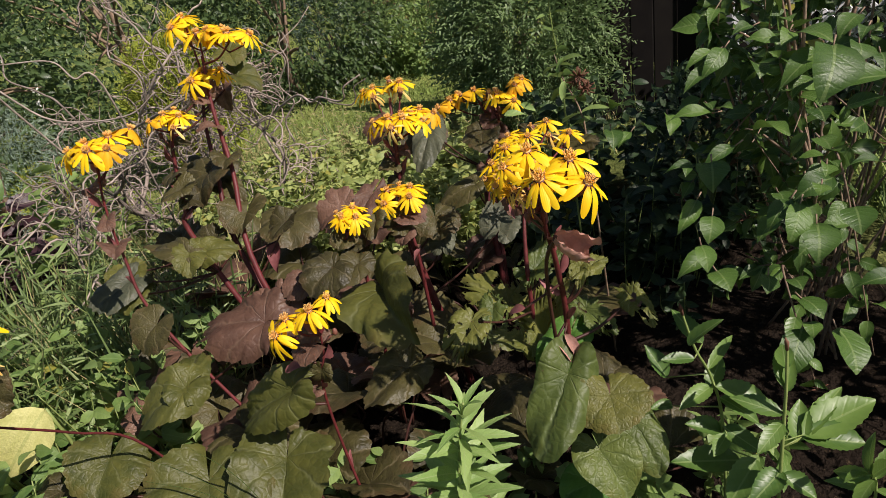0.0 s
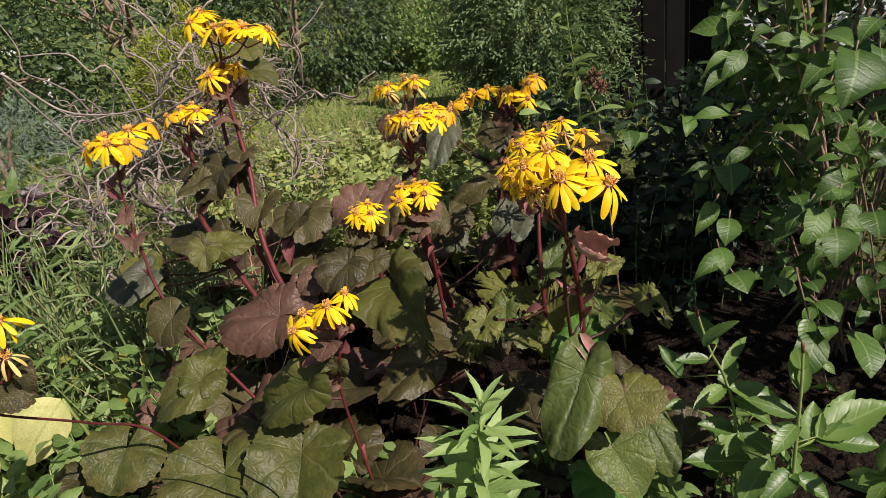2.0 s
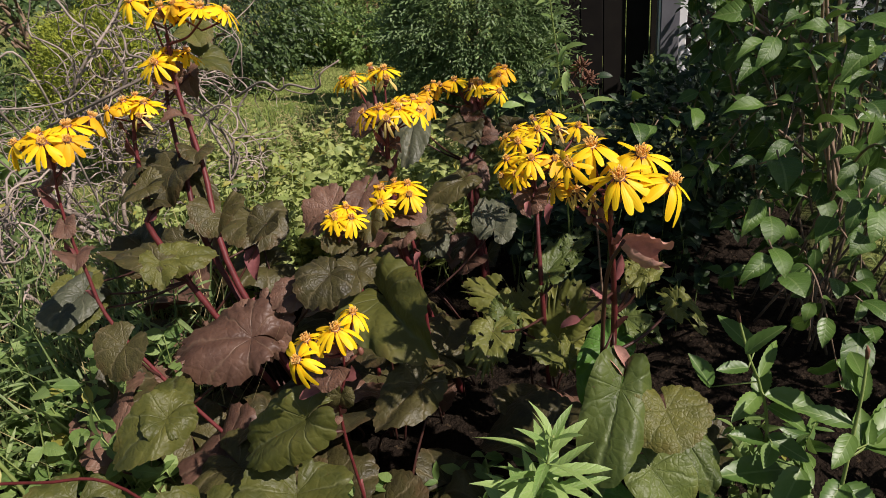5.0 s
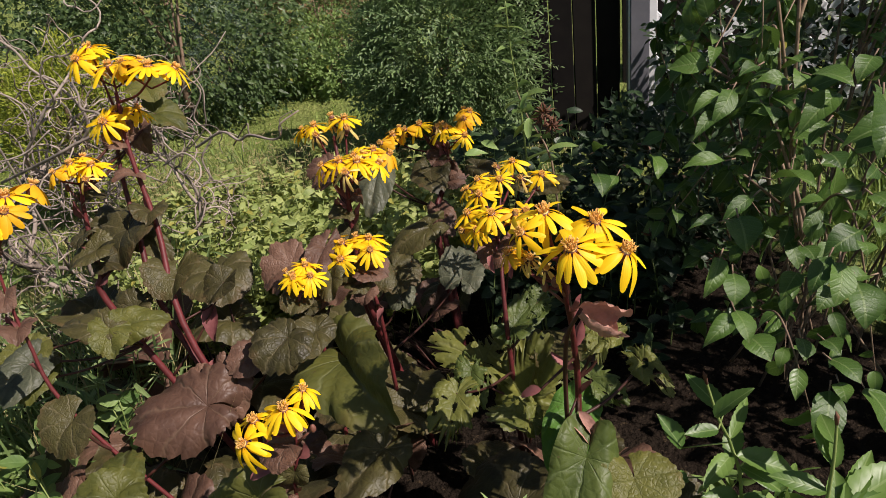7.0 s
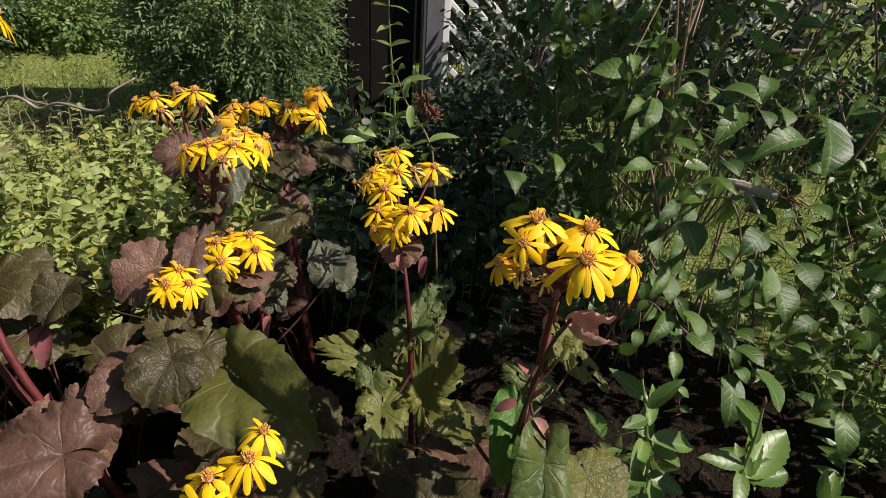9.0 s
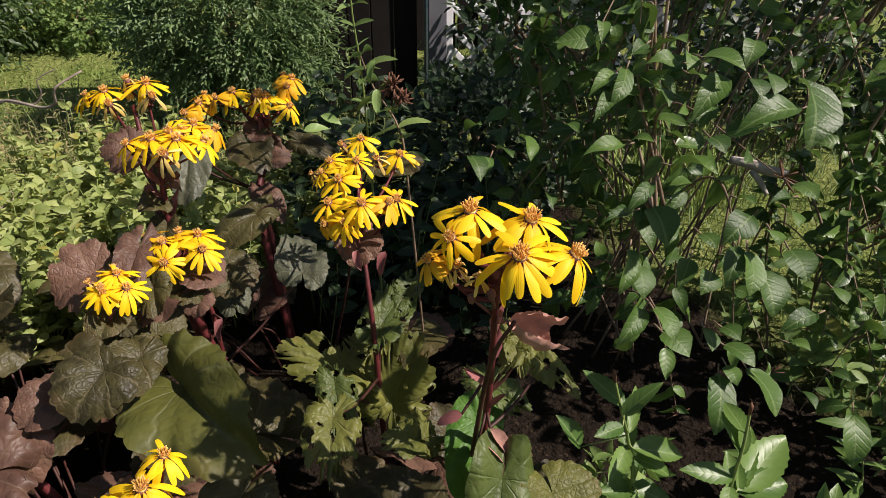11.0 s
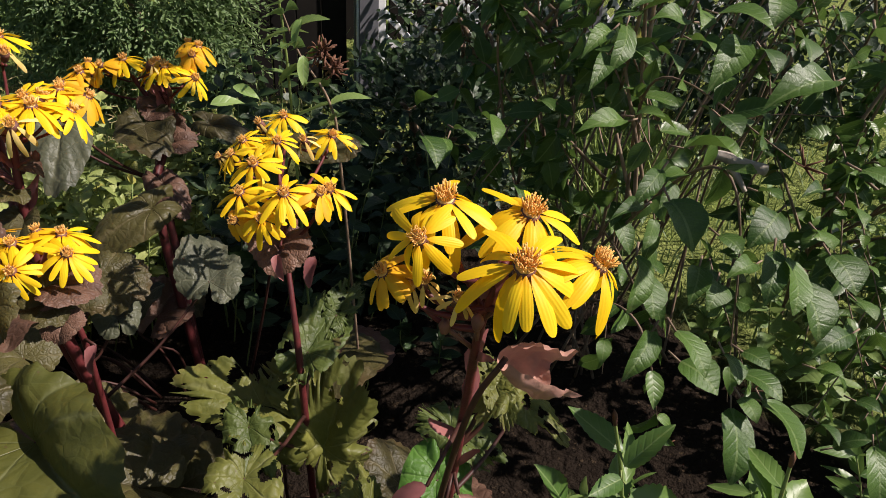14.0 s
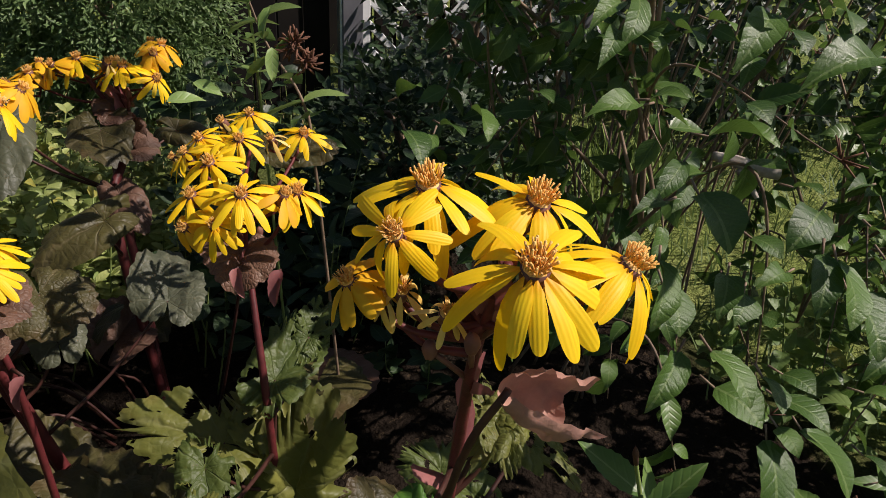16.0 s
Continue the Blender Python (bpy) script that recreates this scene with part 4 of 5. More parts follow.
def build_weigela():
    rng = random.Random(5)
    twigs, rest, pods = Build(), Build(), Build()
    count = 0
    for x, y, z, rx, ry, rz, size, ratio in LEAVES_OUTER:
        m = pose(x, y, z, rx, ry, rz)
        part("leaf", rng.choice(WEIGELA_ARCHED), weigela, m @ Matrix.Diagonal((size * ratio * 1.8, size, size, 1)))
        o = Vector((x, y, z))
        back = -(m.to_3x3() @ Vector((0, 1, 0)))
        twigs.add(tube([o, o + back * 0.018], (0.0012, 0.0016), 5))
    canes = []
    for i in range(48):
        # ends lie over the outside of the bush
        a = rng.uniform(0, 6.283)
        end = Vector((1.12 + 0.75 * math.cos(a) * rng.uniform(0.45, 1.0), 1.62 + 0.72 * math.sin(a) * rng.uniform(0.45, 1.0), rng.uniform(0.25, 1.5)))
        if end.y < 1.5 and end.x > 0.65:
            end.z *= 0.55
        canes.append((end, rng.uniform(0.1, 0.35)))
    for i in range(22):
        # the side that faces the flowers
        end = Vector((rng.uniform(0.52, 0.85), rng.uniform(1.1, 1.85), rng.uniform(0.22, 1.0)))
        if end.y > 1.25:
            end.z *= 1.25
        canes.append((end, rng.uniform(0.0, 0.2)))
    for i in range(46):
        # low and far end of the bush
        y = rng.uniform(0.45, 1.5)
        end = Vector((rng.uniform(0.95, 2.3), y, rng.uniform(0.10, 0.40 + 0.35 * (y - 0.45))))
        canes.append((end, rng.uniform(0.0, 0.15)))
    for i in range(14):
        # the tall back of the bush
        end = Vector((rng.uniform(1.2, 2.6), rng.uniform(1.7, 2.6), rng.uniform(0.5, 1.35)))
        canes.append((end, rng.uniform(0.0, 0.2)))
    for i in range(58):
        # the crown, higher than the eye and unseen, packed to shade the bush
        end = Vector((rng.uniform(1.05, 2.2), rng.uniform(1.05, 2.3), rng.uniform(1.5, 1.92)))
        canes.append((end, rng.uniform(0.1, 0.3)))
    for i in range(26):
        # extra crown canes, added to shade the upper front leaves
        canes.append((Vector((rng.uniform(1.1, 1.75), rng.uniform(0.95, 1.6), rng.uniform(1.3, 1.8))), 0.1))
    for i in range(22):
        # canes towards the sun, added to darken the upper right of the bush
        canes.append((Vector((rng.uniform(1.45, 2.4), rng.uniform(0.6, 1.2), rng.uniform(1.25, 1.85))), 0.1))
    for i in range(11):
        # a few more unseen crown canes that block the sun
        end = Vector((rng.uniform(1.0, 1.4), rng.uniform(1.1, 1.9), rng.uniform(1.5, 1.9)))
        canes.append((end, rng.uniform(0.1, 0.3)))
    for i in range(7):
        # a loose screen of low shoots behind the flowers
        canes.append((Vector((rng.uniform(1.0, 1.6), rng.uniform(1.8, 2.3), rng.uniform(0.2, 0.6))), 0.02))
    for i in range(16):
        # shaded shoots at the back, over the small dark shrub
        canes.append((Vector((rng.uniform(0.66, 1.05), rng.uniform(1.8, 2.25), rng.uniform(0.7, 1.25))), 0.05))
    runs = []
    for end, lift in canes:
        start = W_BASE + Vector((rng.uniform(-0.25, 0.25), rng.uniform(-0.25, 0.25), 0))
        if end.x > 1.75:
            start = Vector((end.x + rng.uniform(-0.2, 0.2), end.y + rng.uniform(-0.1, 0.3), 0))
        if end.y < 1.0:
            start = Vector((end.x + 0.35, end.y + 0.45, 0))
        if len(runs) > 6 and rng.random() < 0.9:
            # side shoots spring from an older cane
            host = min(runs, key=lambda q: (Vector(q[6]) - end).length)
            if host[4][2] < end.z + 0.15:
                start = Vector(host[rng.choice((4, 5, 6))])
        mid = start.lerp(end, 0.5) + Vector((rng.uniform(-0.15, 0.15), rng.uniform(-0.15, 0.15), lift + 0.1))
        run = spline([start, mid, end], 12)
        if sum(in_opening(Vector(q)) for q in run[8:]) > 3:
            continue
        runs.append(run)
        twigs.add(tube(run, (0.0042, 0.0024, 0.001), 6))
        for k in range(7, len(run) - 1):
            o = Vector(run[k])
            d = (Vector(run[k + 1]) - o).normalized()
            turn = rng.uniform(0, 3.14)
            for s in (0, 1):
                side = Matrix.Rotation(turn + s * math.pi, 3, d) @ d.orthogonal().normalized()
                out = (side + d * 0.5 + Vector((-0.1, -0.1, -0.15))).normalized()
                m = frame_from(o, out, Vector((-0.05, -0.5, 0.85)) + 0.85 * unit(rng), rng.uniform(0.026, 0.074))
                q = rng.randrange(7)
                thin = 0.78 if o.x < 0.72 and o.y < 1.4 and o.z > 0.35 else 0.40 if 0.6 < o.z < 1.4 and o.x < 1.5 else 0.34 if o.z < 1.4 else 0.1
                if rng.random() < thin:
                    continue
                if in_opening(o) or (o.z > 1.08 and o.x < 0.98) or (o.z > 1.5 and o.x < 1.1):
                    continue
                if count < 250 and o.x < 0.95 and o.y < 1.7:
                    part("leaf", WEIGELA_MESHES[q], weigela, m)
                    count += 1
                else:
                    rest.add(WEIGELA_SHAPES[q], m)
        tip = Vector(run[-1])
        if rng.random() < 0.3:
            for j in range(9):
                d = unit(rng, 0.6)
                pods.add(tube([tip, tip + d * rng.uniform(0.015, 0.035)], (0.0018, 0.003, 0.001), 4))
    tagged(part("twig_mass", twigs.mesh("twig_mass", M_WEIGELA_TWIG), weigela, Matrix()), kind="stuff")
    tagged(part("foliage", rest.mesh("foliage", M_WEIGELA), weigela, Matrix()), kind="stuff")
    tagged(part("seed_pod_mass", pods.mesh("seed_pod_mass", M_POD), weigela, Matrix(), "dry dark red seed pods"), kind="stuff")


build_weigela()
for n, line in enumerate(([(1.088, 1.53, 0.615), (1.121, 1.5, 0.61), (1.155, 1.468, 0.598), (1.191, 1.436, 0.591)], [(1.124, 1.489, 0.594), (1.134, 1.467, 0.575), (1.142, 1.44, 0.545)])):
    run = spline(line, 5)
    part("dead_branch", Build().add(tube(run, ((0.010, 0.014, 0.013), (0.007, 0.008, 0.005))[n], 9)).mesh("dead_branch", M_DEADWOOD), weigela, Matrix(), "bleached dead branch")


# ---- leafy sprigs ----
def sprig(name, way, base, mat, stem_mat, label, seed, length, width, whorl, pairs, drop=0.15, category="plant", tuft=0, grow=0.0):
    rng = random.Random(seed)
    plant = tagged(top(name, Matrix.Translation(base)), label, category)
    run = spline([*way, base], 8)
    part("stem", Build().add(tube(run, (0.0014, 0.0024, 0.0032), 7)).mesh("stem", stem_mat), plant, Matrix())
    shapes = [Build().add(blade(1.0, width * rng.uniform(0.85, 1.2), 14, rng.uniform(0.2, 0.6), rng.uniform(0.0, 0.35), 1.1, 0.42, 0.05, 0.03, rng)).mesh("leaf", mat) for _ in range(4)]
    for k in range(pairs):
        i = min(len(run) - 2, 1 + k * max(1, (len(run) - 6) // pairs))
        o = Vector(run[i])
        d = (Vector(run[max(0, i - 1)]) - Vector(run[i + 1])).normalized()
        rise = 1.3 if k < tuft else rng.uniform(0.15, 0.7)
        for s in range(whorl):
            side = Matrix.Rotation(6.283 * s / whorl + k * (3.14 / whorl) + rng.uniform(-0.3, 0.3), 3, d) @ d.orthogonal().normalized()
            out = side + d * rise - Vector((0, 0, drop))
            size = length * rng.uniform(0.75, 1.1) * (0.7 if k < tuft else 1.0) * (1 + grow * k / pairs)
            part("leaf", rng.choice(shapes), plant, frame_from(o, out, d + 0.5 * unit(rng), size))
    return plant


PHLOX_LONG = [
    (0.357, 1.033, 0.520, 23, -12, 19, 0.090, 0.44),
    (0.321, 1.000, 0.547, 56, 14, -89, 0.080, 0.40),
    (0.335, 1.010, 0.507, 11, -24, 90, 0.063, 0.46),
    (0.364, 1.020, 0.469, 21, 15, -42, 0.102, 0.24),
    (0.370, 1.030, 0.416, 39, 12, -34, 0.070, 0.57),
    (0.374, 1.030, 0.419, -3, -19, 124, 0.089, 0.43),
    (0.378, 1.020, 0.426, -18, 22, -115, 0.110, 0.46),
    (0.388, 1.020, 0.397, -24, 20, -128, 0.086, 0.46),
]
PHLOX_LOW = [
    (0.397, 1.020, 0.321, -22, 16, -138, 0.081, 0.60),
    (0.392, 1.020, 0.310, 26, -22, 76, 0.074, 0.60),
    (0.427, 1.000, 0.247, 19, -21, 92, 0.153, 0.41),
    (0.447, 0.980, 0.267, -21, -14, 136, 0.107, 0.59),
    (0.396, 1.000, 0.320, -6, -14, 139, 0.059, 0.60),
    (0.298, 1.060, 0.429, 60, -12, 28, 0.076, 0.52),
    (0.306, 1.050, 0.364, 19, -23, 97, 0.048, 0.60),
]
PHLOX_BROAD = [
    (0.435, 0.872, 0.574, 4, -9, -18, 0.064, 0.51),
    (0.434, 0.870, 0.539, 43, 0, -8, 0.062, 0.53),
    (0.438, 0.870, 0.529, 68, 5, -21, 0.061, 0.40),
    (0.435, 0.870, 0.480, 19, -21, 58, 0.086, 0.44),
    (0.469, 0.880, 0.406, 50, 4, -20, 0.073, 0.60),
    (0.473, 0.880, 0.410, 31, 15, -50, 0.131, 0.29),
    (0.476, 0.880, 0.419, 14, 20, -73, 0.140, 0.51),
    (0.475, 0.880, 0.414, -5, 22, -104, 0.101, 0.60),
    (0.436, 0.870, 0.461, -5, -15, 131, 0.075, 0.45),
    (0.441, 0.870, 0.349, -5, -16, 127, 0.086, 0.56),
    (0.442, 0.870, 0.342, -31, 18, -132, 0.068, 0.60),
]


def phlox_shoot(line, foot, leaves, seed):
    """An upright shoot with toothed leaves and a reddish tip."""
    rng = random.Random(seed)
    plant = tagged(top("phlox", Matrix.Translation(foot)), "fresh green phlox shoot with pointed toothed leaves", "plant")
    run = spline([*line, foot], 8)
    part("stem", Build().add(tube(run, (0.0022, 0.0030, 0.0036), 7)).mesh("stem", M_PHLOX_STEM), plant, Matrix())
    part("tip", Build().add(tube([Vector(run[0]) + Vector((-0.004, 0, 0.016)), Vector(run[0]) + Vector((-0.001, 0, 0.006)), run[1]], (0.0008, 0.0036, 0.0026), 6)).mesh("tip", M_POD), plant, Matrix(), "withered red-brown tip")
    for x, y, z, rx, ry, rz, size, ratio in leaves:
        o = Vector((x, y, z))
        shape = blade(size, size * ratio * 0.88, 18, rng.uniform(0.35, 0.9), rng.uniform(0.0, 0.25), 1.0, 0.42, 0.05, 0.05, rng)
        leaf = part("leaf", Build().add(shape).mesh("leaf", M_PHLOX), plant, pose(x, y, z, rx, ry, rz))
        near = min((Vector(q) for q in run), key=lambda q: (q - o).length)
        part("leaf_stalk", Build().add(tube([o, near], (0.0012, 0.0018), 5)).mesh("leaf_stalk", M_PHLOX_STEM), leaf, Matrix())


phlox_shoot([(0.317, 1.03, 0.603), (0.340, 1.02, 0.52), (0.374, 1.03, 0.44), (0.395, 1.02, 0.33)], (0.42, 1.04, 0), [*PHLOX_LONG, *PHLOX_LOW], 31)
phlox_shoot([(0.435, 0.876, 0.618), (0.436, 0.87, 0.548), (0.438, 0.87, 0.46), (0.440, 0.87, 0.327)], (0.46, 0.90, 0), PHLOX_BROAD, 32)
sprig("phlox", [(0.518, 0.76, 0.451), (0.535, 0.76, 0.387)], (0.555, 0.79, 0), M_PHLOX, M_PHLOX_STEM, "low fresh green phlox shoot", 38, 0.085, 0.40, 2, 4, tuft=1)
sprig("goldenrod", [(-0.074, 0.752, 0.69), (-0.09, 0.75, 0.616), (-0.104, 0.75, 0.523), (-0.108, 0.76, 0.43)], (-0.09, 0.80, 0), M_LANCE, M_PHLOX_STEM, "pale green shoot with whorled narrow lance-shaped leaves", 33, 0.084, 0.20, 4, 13, -0.15, tuft=2, grow=0.45)


sprig("weed", [(0.234, 1.9, 1.105), (0.239, 1.9, 0.981), (0.251, 1.9, 0.859), (0.259, 1.9, 0.696)], (0.30, 1.95, 0), M_HERB, M_PHLOX_STEM, "tall slender weed with narrow leaves and dry seed heads", 34, 0.06, 0.3, 2, 9, 0.2)
rolled_weed = sprig("weed", [(0.231, 1.85, 0.909), (0.249, 1.82, 0.838), (0.28, 1.76, 0.759), (0.291, 1.74, 0.629)], (0.33, 1.72, 0), M_HERB, M_WEIGELA_TWIG, "leafy weed with rolled leaves beside the shrub", 35, 0.075, 0.42, 2, 8, 0.25)


def seed_head(plant, place, radius, seed):
    rng = random.Random(seed)
    b = Build()
    for i in range(46):
        d = unit(rng, 0.3)
        o = Vector(place) + 0.3 * radius * unit(rng)
        b.add(tube([o, o + d * radius * 0.7, o + d * radius + 0.1 * radius * unit(rng)], (0.0008, 0.0022, 0.0012), 5))
    tagged(part("seed_head", b.mesh("seed_head", M_POD), plant, Matrix(), "dry brown seed head"), kind="stuff")


for x, y, z, rx, ry, rz, size in [
    (0.079, 1.806, 0.77, 12, 28, -96, 0.059),
    (0.13, 1.839, 0.786, -9, 33, -144, 0.051),
    (0.197, 1.814, 0.72, -37, 17, 153, 0.088),
    (0.252, 1.81, 0.899, -42, 2, 120, 0.05),
    (0.248, 1.798, 0.84, -43, 2, 152, 0.056),
]:
    shape = blade(size, size * 0.38, 9, 0.5, 0.3, 1.0, 0.45, 0.02, 0.08, random.Random(3))
    part("leaf", Build().add(shape).mesh("leaf", M_LANCE), rolled_weed, pose(x, y, z, rx, ry, rz), "pale sunlit leaf")
seed_head(rolled_weed, (0.284, 1.8, 0.84), 0.026, 58)
seed_head(rolled_weed, (0.298, 1.78, 0.816), 0.022, 59)


# ---- withered leaf beside the front stem ----
def curled_leaf():
    """A withered leaf rolled in on itself, crumpled along its rim."""
    base, tip = Vector((0.104, 1.0, 0.804)), Vector((0.17, 0.985, 0.758))
    along = (tip - base).normalized()
    length, rows, cols = 0.066, 16, 18
    v, f, uv = [], [], []
    for i in range(rows + 1):
        s = i / rows
        rad = 0.004 + 0.019 * math.sin(math.pi * min(1, s * 0.62 + 0.08)) ** 0.8
        for j in range(cols + 1):
            a = -2.3 + 4.6 * j / cols
            q = noise.noise(Vector((s * 6, a * 1.6, 0.3))) * 0.009 + noise.noise(Vector((s * 17, a * 5, 1.7))) * 0.005
            edge = 0.003 * math.sin(s * 21 + j) * (abs(a) / 2.3) ** 3
            k = rad + q * s + edge
            v.append((k * math.sin(a), s * length + 0.006 * math.sin(a * 3) * s, -k * math.cos(a) + 0.012 * s * s))
            uv.append((s, j / cols))
    for i in range(rows):
        for j in range(cols):
            a = i * (cols + 1) + j
            f.append((a, a + 1, a + cols + 2, a + cols + 1))
    m = frame_from(base, along, (-0.25, -0.45, 0.85))
    leaf = part("leaf", Build().add((np.array(v), f, np.array(uv))).mesh("leaf", M_DRYLEAF), plant_g, m, "curled withered pinkish leaf")
    run = spline([base, base + Vector((-0.02, 0.02, -0.08)), Vector((0.10, 1.09, 0.45))], 5)
    part("leaf_stalk", Build().add(tube(run, (0.003, 0.004), 6)).mesh("leaf_stalk", M_STALK), leaf, Matrix())


curled_leaf()


def bract_leaf(plant, row, mat, label, width):
    x, y, z, rx, ry, rz, size = row
    rng = random.Random(round(x * 1000))
    m = pose(x, y, z, rx, ry, rz)
    leaf = part("bract", Build().add(blade(size * 0.85, width * size * 0.85, 12, 0.9, 0.35, 0.8, 0.4, 0.03, 0.12, rng)).mesh("bract", mat), plant, m, label)
    o = Vector((x, y, z))
    stem = min((Vector(q) for q in STEM_RUN[plant]), key=lambda q: (q - o).length)
    part("leaf_stalk", Build().add(tube([o, stem], (0.002, 0.003), 5)).mesh("leaf_stalk", M_STALK), leaf, Matrix())


for n, row in enumerate([
    (-0.185, 1.534, 0.542, -41, 3, 136, 0.05),
    (0.107, 1.433, 0.664, -40, 0, 132, 0.052),
    (-0.179, 1.616, 0.643, -37, 20, 173, 0.038),
    (0.041, 1.014, 0.663, -19, -32, 85, 0.045),
    (-0.358, 1.56, 0.62, -41, -20, 165, 0.061),
    (0.061, 1.457, 0.667, -37, 20, 148, 0.044),
    (-0.241, 1.684, 0.63, -35, 6, 158, 0.061),
    (-0.392, 1.067, 0.574, -9, -37, 111, 0.055),
    (-0.898, 1.382, 0.453, 19, 46, -52, 0.089),
    (-0.574, 1.64, 0.575, -37, 1, 169, 0.102),
]):
    bract_leaf((plant_m, plant_p, plant_m, plant_g, plant_s, plant_p, plant_d, plant_f, plant_b, plant_a)[n], row, M_SHEATH, "pink sheathing bract", 0.42)
for row in [
    (0.091, 1.050, 0.560, -33, 14, -142, 0.122),
    (0.109, 1.050, 0.571, -45, 10, -152, 0.085),
]:
    bract_leaf(plant_g, row, M_DRYLEAF, "withered tan leaf", 0.27)


def grass_tuft(base, tips):
    tuft = tagged(top("grass_tuft", Matrix.Translation(base)), "long arching green grass leaves", "grass")
    for n, tip in enumerate(tips):
        o, e = Vector(base), Vector(tip)
        run = spline([o, o.lerp(e, 0.45) + Vector((0, 0, 0.14)), e], 8)
        v, f, uv = [], [], []
        for i, q in enumerate(run):
            k = i / (len(run) - 1)
            w = 0.0075 * math.sin(math.pi * min(0.97, 0.25 + 0.75 * k))
            side = Vector((0.5, -0.6, 0.5)).normalized() * w
            q = Vector(q)
            v += [q - side, q + Vector((0, 0, -0.4 * w)), q + side]
            uv += [(k, 0), (k, 0.5), (k, 1)]
            if i:
                a = 3 * i - 3
                f += [(a, a + 1, a + 4, a + 3), (a + 1, a + 2, a + 5, a + 4)]
        part("blade", Build().add((np.array([tuple(c) for c in v]), f, np.array(uv, float))).mesh("blade", M_LANCE), tuft, Matrix())


grass_tuft((-0.43400000000000005, 0.94, 0.0), [(-0.722, 0.9, 0.568), (-0.638, 0.8, 0.586), (-0.637, 0.95, 0.526)])


# ---- hostas and herbs beside the flowers ----
HOSTA_LEAVES = [
    (-1.286, 1.228, 0.454, -36, 1, 164, 0.2),
    (-1.112, 1.265, 0.398, -38, -37, 169, 0.184),
    (-1.396, 1.163, 0.342, -39, 9, -168, 0.172),
    (-1.431, 1.22, 0.434, -32, -23, 158, 0.198),
    (-1.29, 1.313, 0.409, -25, 16, -162, 0.154),
    (-1.403, 1.29, 0.442, -10, -23, 125, 0.154),
    (-1.263, 1.182, 0.353, -34, 18, 177, 0.146),
]


def hosta(base, rows, label, seed):
    rng = random.Random(seed)
    plant = tagged(top("hosta", Matrix.Translation(base)), label, "plant")
    for x, y, z, rx, ry, rz, size in rows:
        m = pose(x, y, z, rx, ry, rz)
        shape = blade(1.0, rng.uniform(0.55, 0.72), 18, rng.uniform(0.3, 0.8), rng.uniform(0.2, 0.5), 0.9, 0.36, 0.012, 0.09, rng)
        leaf = part("leaf", Build().add(shape).mesh("leaf", M_HOSTA), plant, m @ Matrix.Scale(size, 4))
        run = spline([(x, y, z), (x, y + 0.02, z * 0.5), base], 4)
        part("leaf_stalk", Build().add(tube(run, (0.004, 0.006), 6)).mesh("leaf_stalk", M_PHLOX_STEM), leaf, Matrix())


hosta((-1.25, 1.32, 0), HOSTA_LEAVES, "pale yellow hosta with broad sunlit leaves", 51)


def herb_patch(name, label, area, count, height, mat, leaf_len, leaf_w, seed, whorl=2, stems=True, group="", lean=0.25):
    """A patch of leafy shoots."""
    rng = random.Random(seed)
    b, s = Build(), Build()
    shapes = [blade(1.0, leaf_w * rng.uniform(0.8, 1.2), 6, rng.uniform(0.1, 0.5), rng.uniform(0.05, 0.4), 1.0, 0.4, 0.04, 0.04, rng) for _ in range(5)]
    x0, x1, y0, y1 = area
    for i in range(count):
        o = Vector((rng.uniform(x0, x1), rng.uniform(y0, y1), 0))
        h = height * rng.uniform(0.55, 1.1)
        tip = o + Vector((rng.uniform(-lean, lean) * h, rng.uniform(-lean, lean) * h, h))
        run = spline([o, o.lerp(tip, 0.5) + 0.02 * unit(rng), tip], 5)
        if stems:
            s.add(tube(run, (0.0025, 0.0015), 4))
        for k in range(3, len(run)):
            p = Vector(run[k])
            for q in range(whorl):
                d = unit(rng)
                d.z = rng.uniform(-0.1, 0.7)
                b.add(rng.choice(shapes), frame_from(p, d, Vector((-0.2, -0.4, 1)) + 0.95 * unit(rng), leaf_len * rng.uniform(0.6, 1.2)))
    patch = tagged(top(name, mesh=b.mesh(name, mat)), label, "plants", group, "stuff")
    if stems:
        tagged(part("stems", s.mesh("stems", M_PHLOX_STEM), patch, Matrix()), kind="stuff")
    return patch


herb_patch("herb_patch", "sunlit green weeds with toothed leaves", (-1.5, -0.8, 1.25, 1.75), 42, 0.40, M_HERB, 0.055, 0.55, 61)
herb_patch("meadow_weeds", "narrow-leaved meadow weeds among the grass", (-1.8, -0.85, 1.45, 2.3), 75, 0.52, M_MEADOW, 0.085, 0.12, 57, 2, lean=0.5)
herb_patch("herb_patch", "low green weeds under the flower stems", (-0.55, 0.5, 0.96, 1.2), 42, 0.25, M_HERB, 0.05, 0.5, 62)
herb_patch("herb_patch", "broad-leaved green plants among grass", (-2.6, -1.6, 2.0, 2.7), 60, 0.5, M_HERB, 0.13, 0.38, 63)
herb_patch("herb_patch", "green weeds in front of the hosta", (-1.4, -0.95, 0.85, 1.15), 60, 0.36, M_HERB, 0.06, 0.5, 68)
# weeds in the darkened green that stands for shade
herb_patch("herb_patch", "weeds behind the flower stems, dark green deepened for shade", (0.1, 0.75, 2.0, 3.2), 55, 0.45, M_SHADELEAF, 0.07, 0.5, 69)
herb_patch("phlox_patch", "young phlox shoots at the foot of the shrub", (0.3, 1.0, 0.90, 1.25), 3, 0.26, M_PHLOX, 0.07, 0.32, 70)
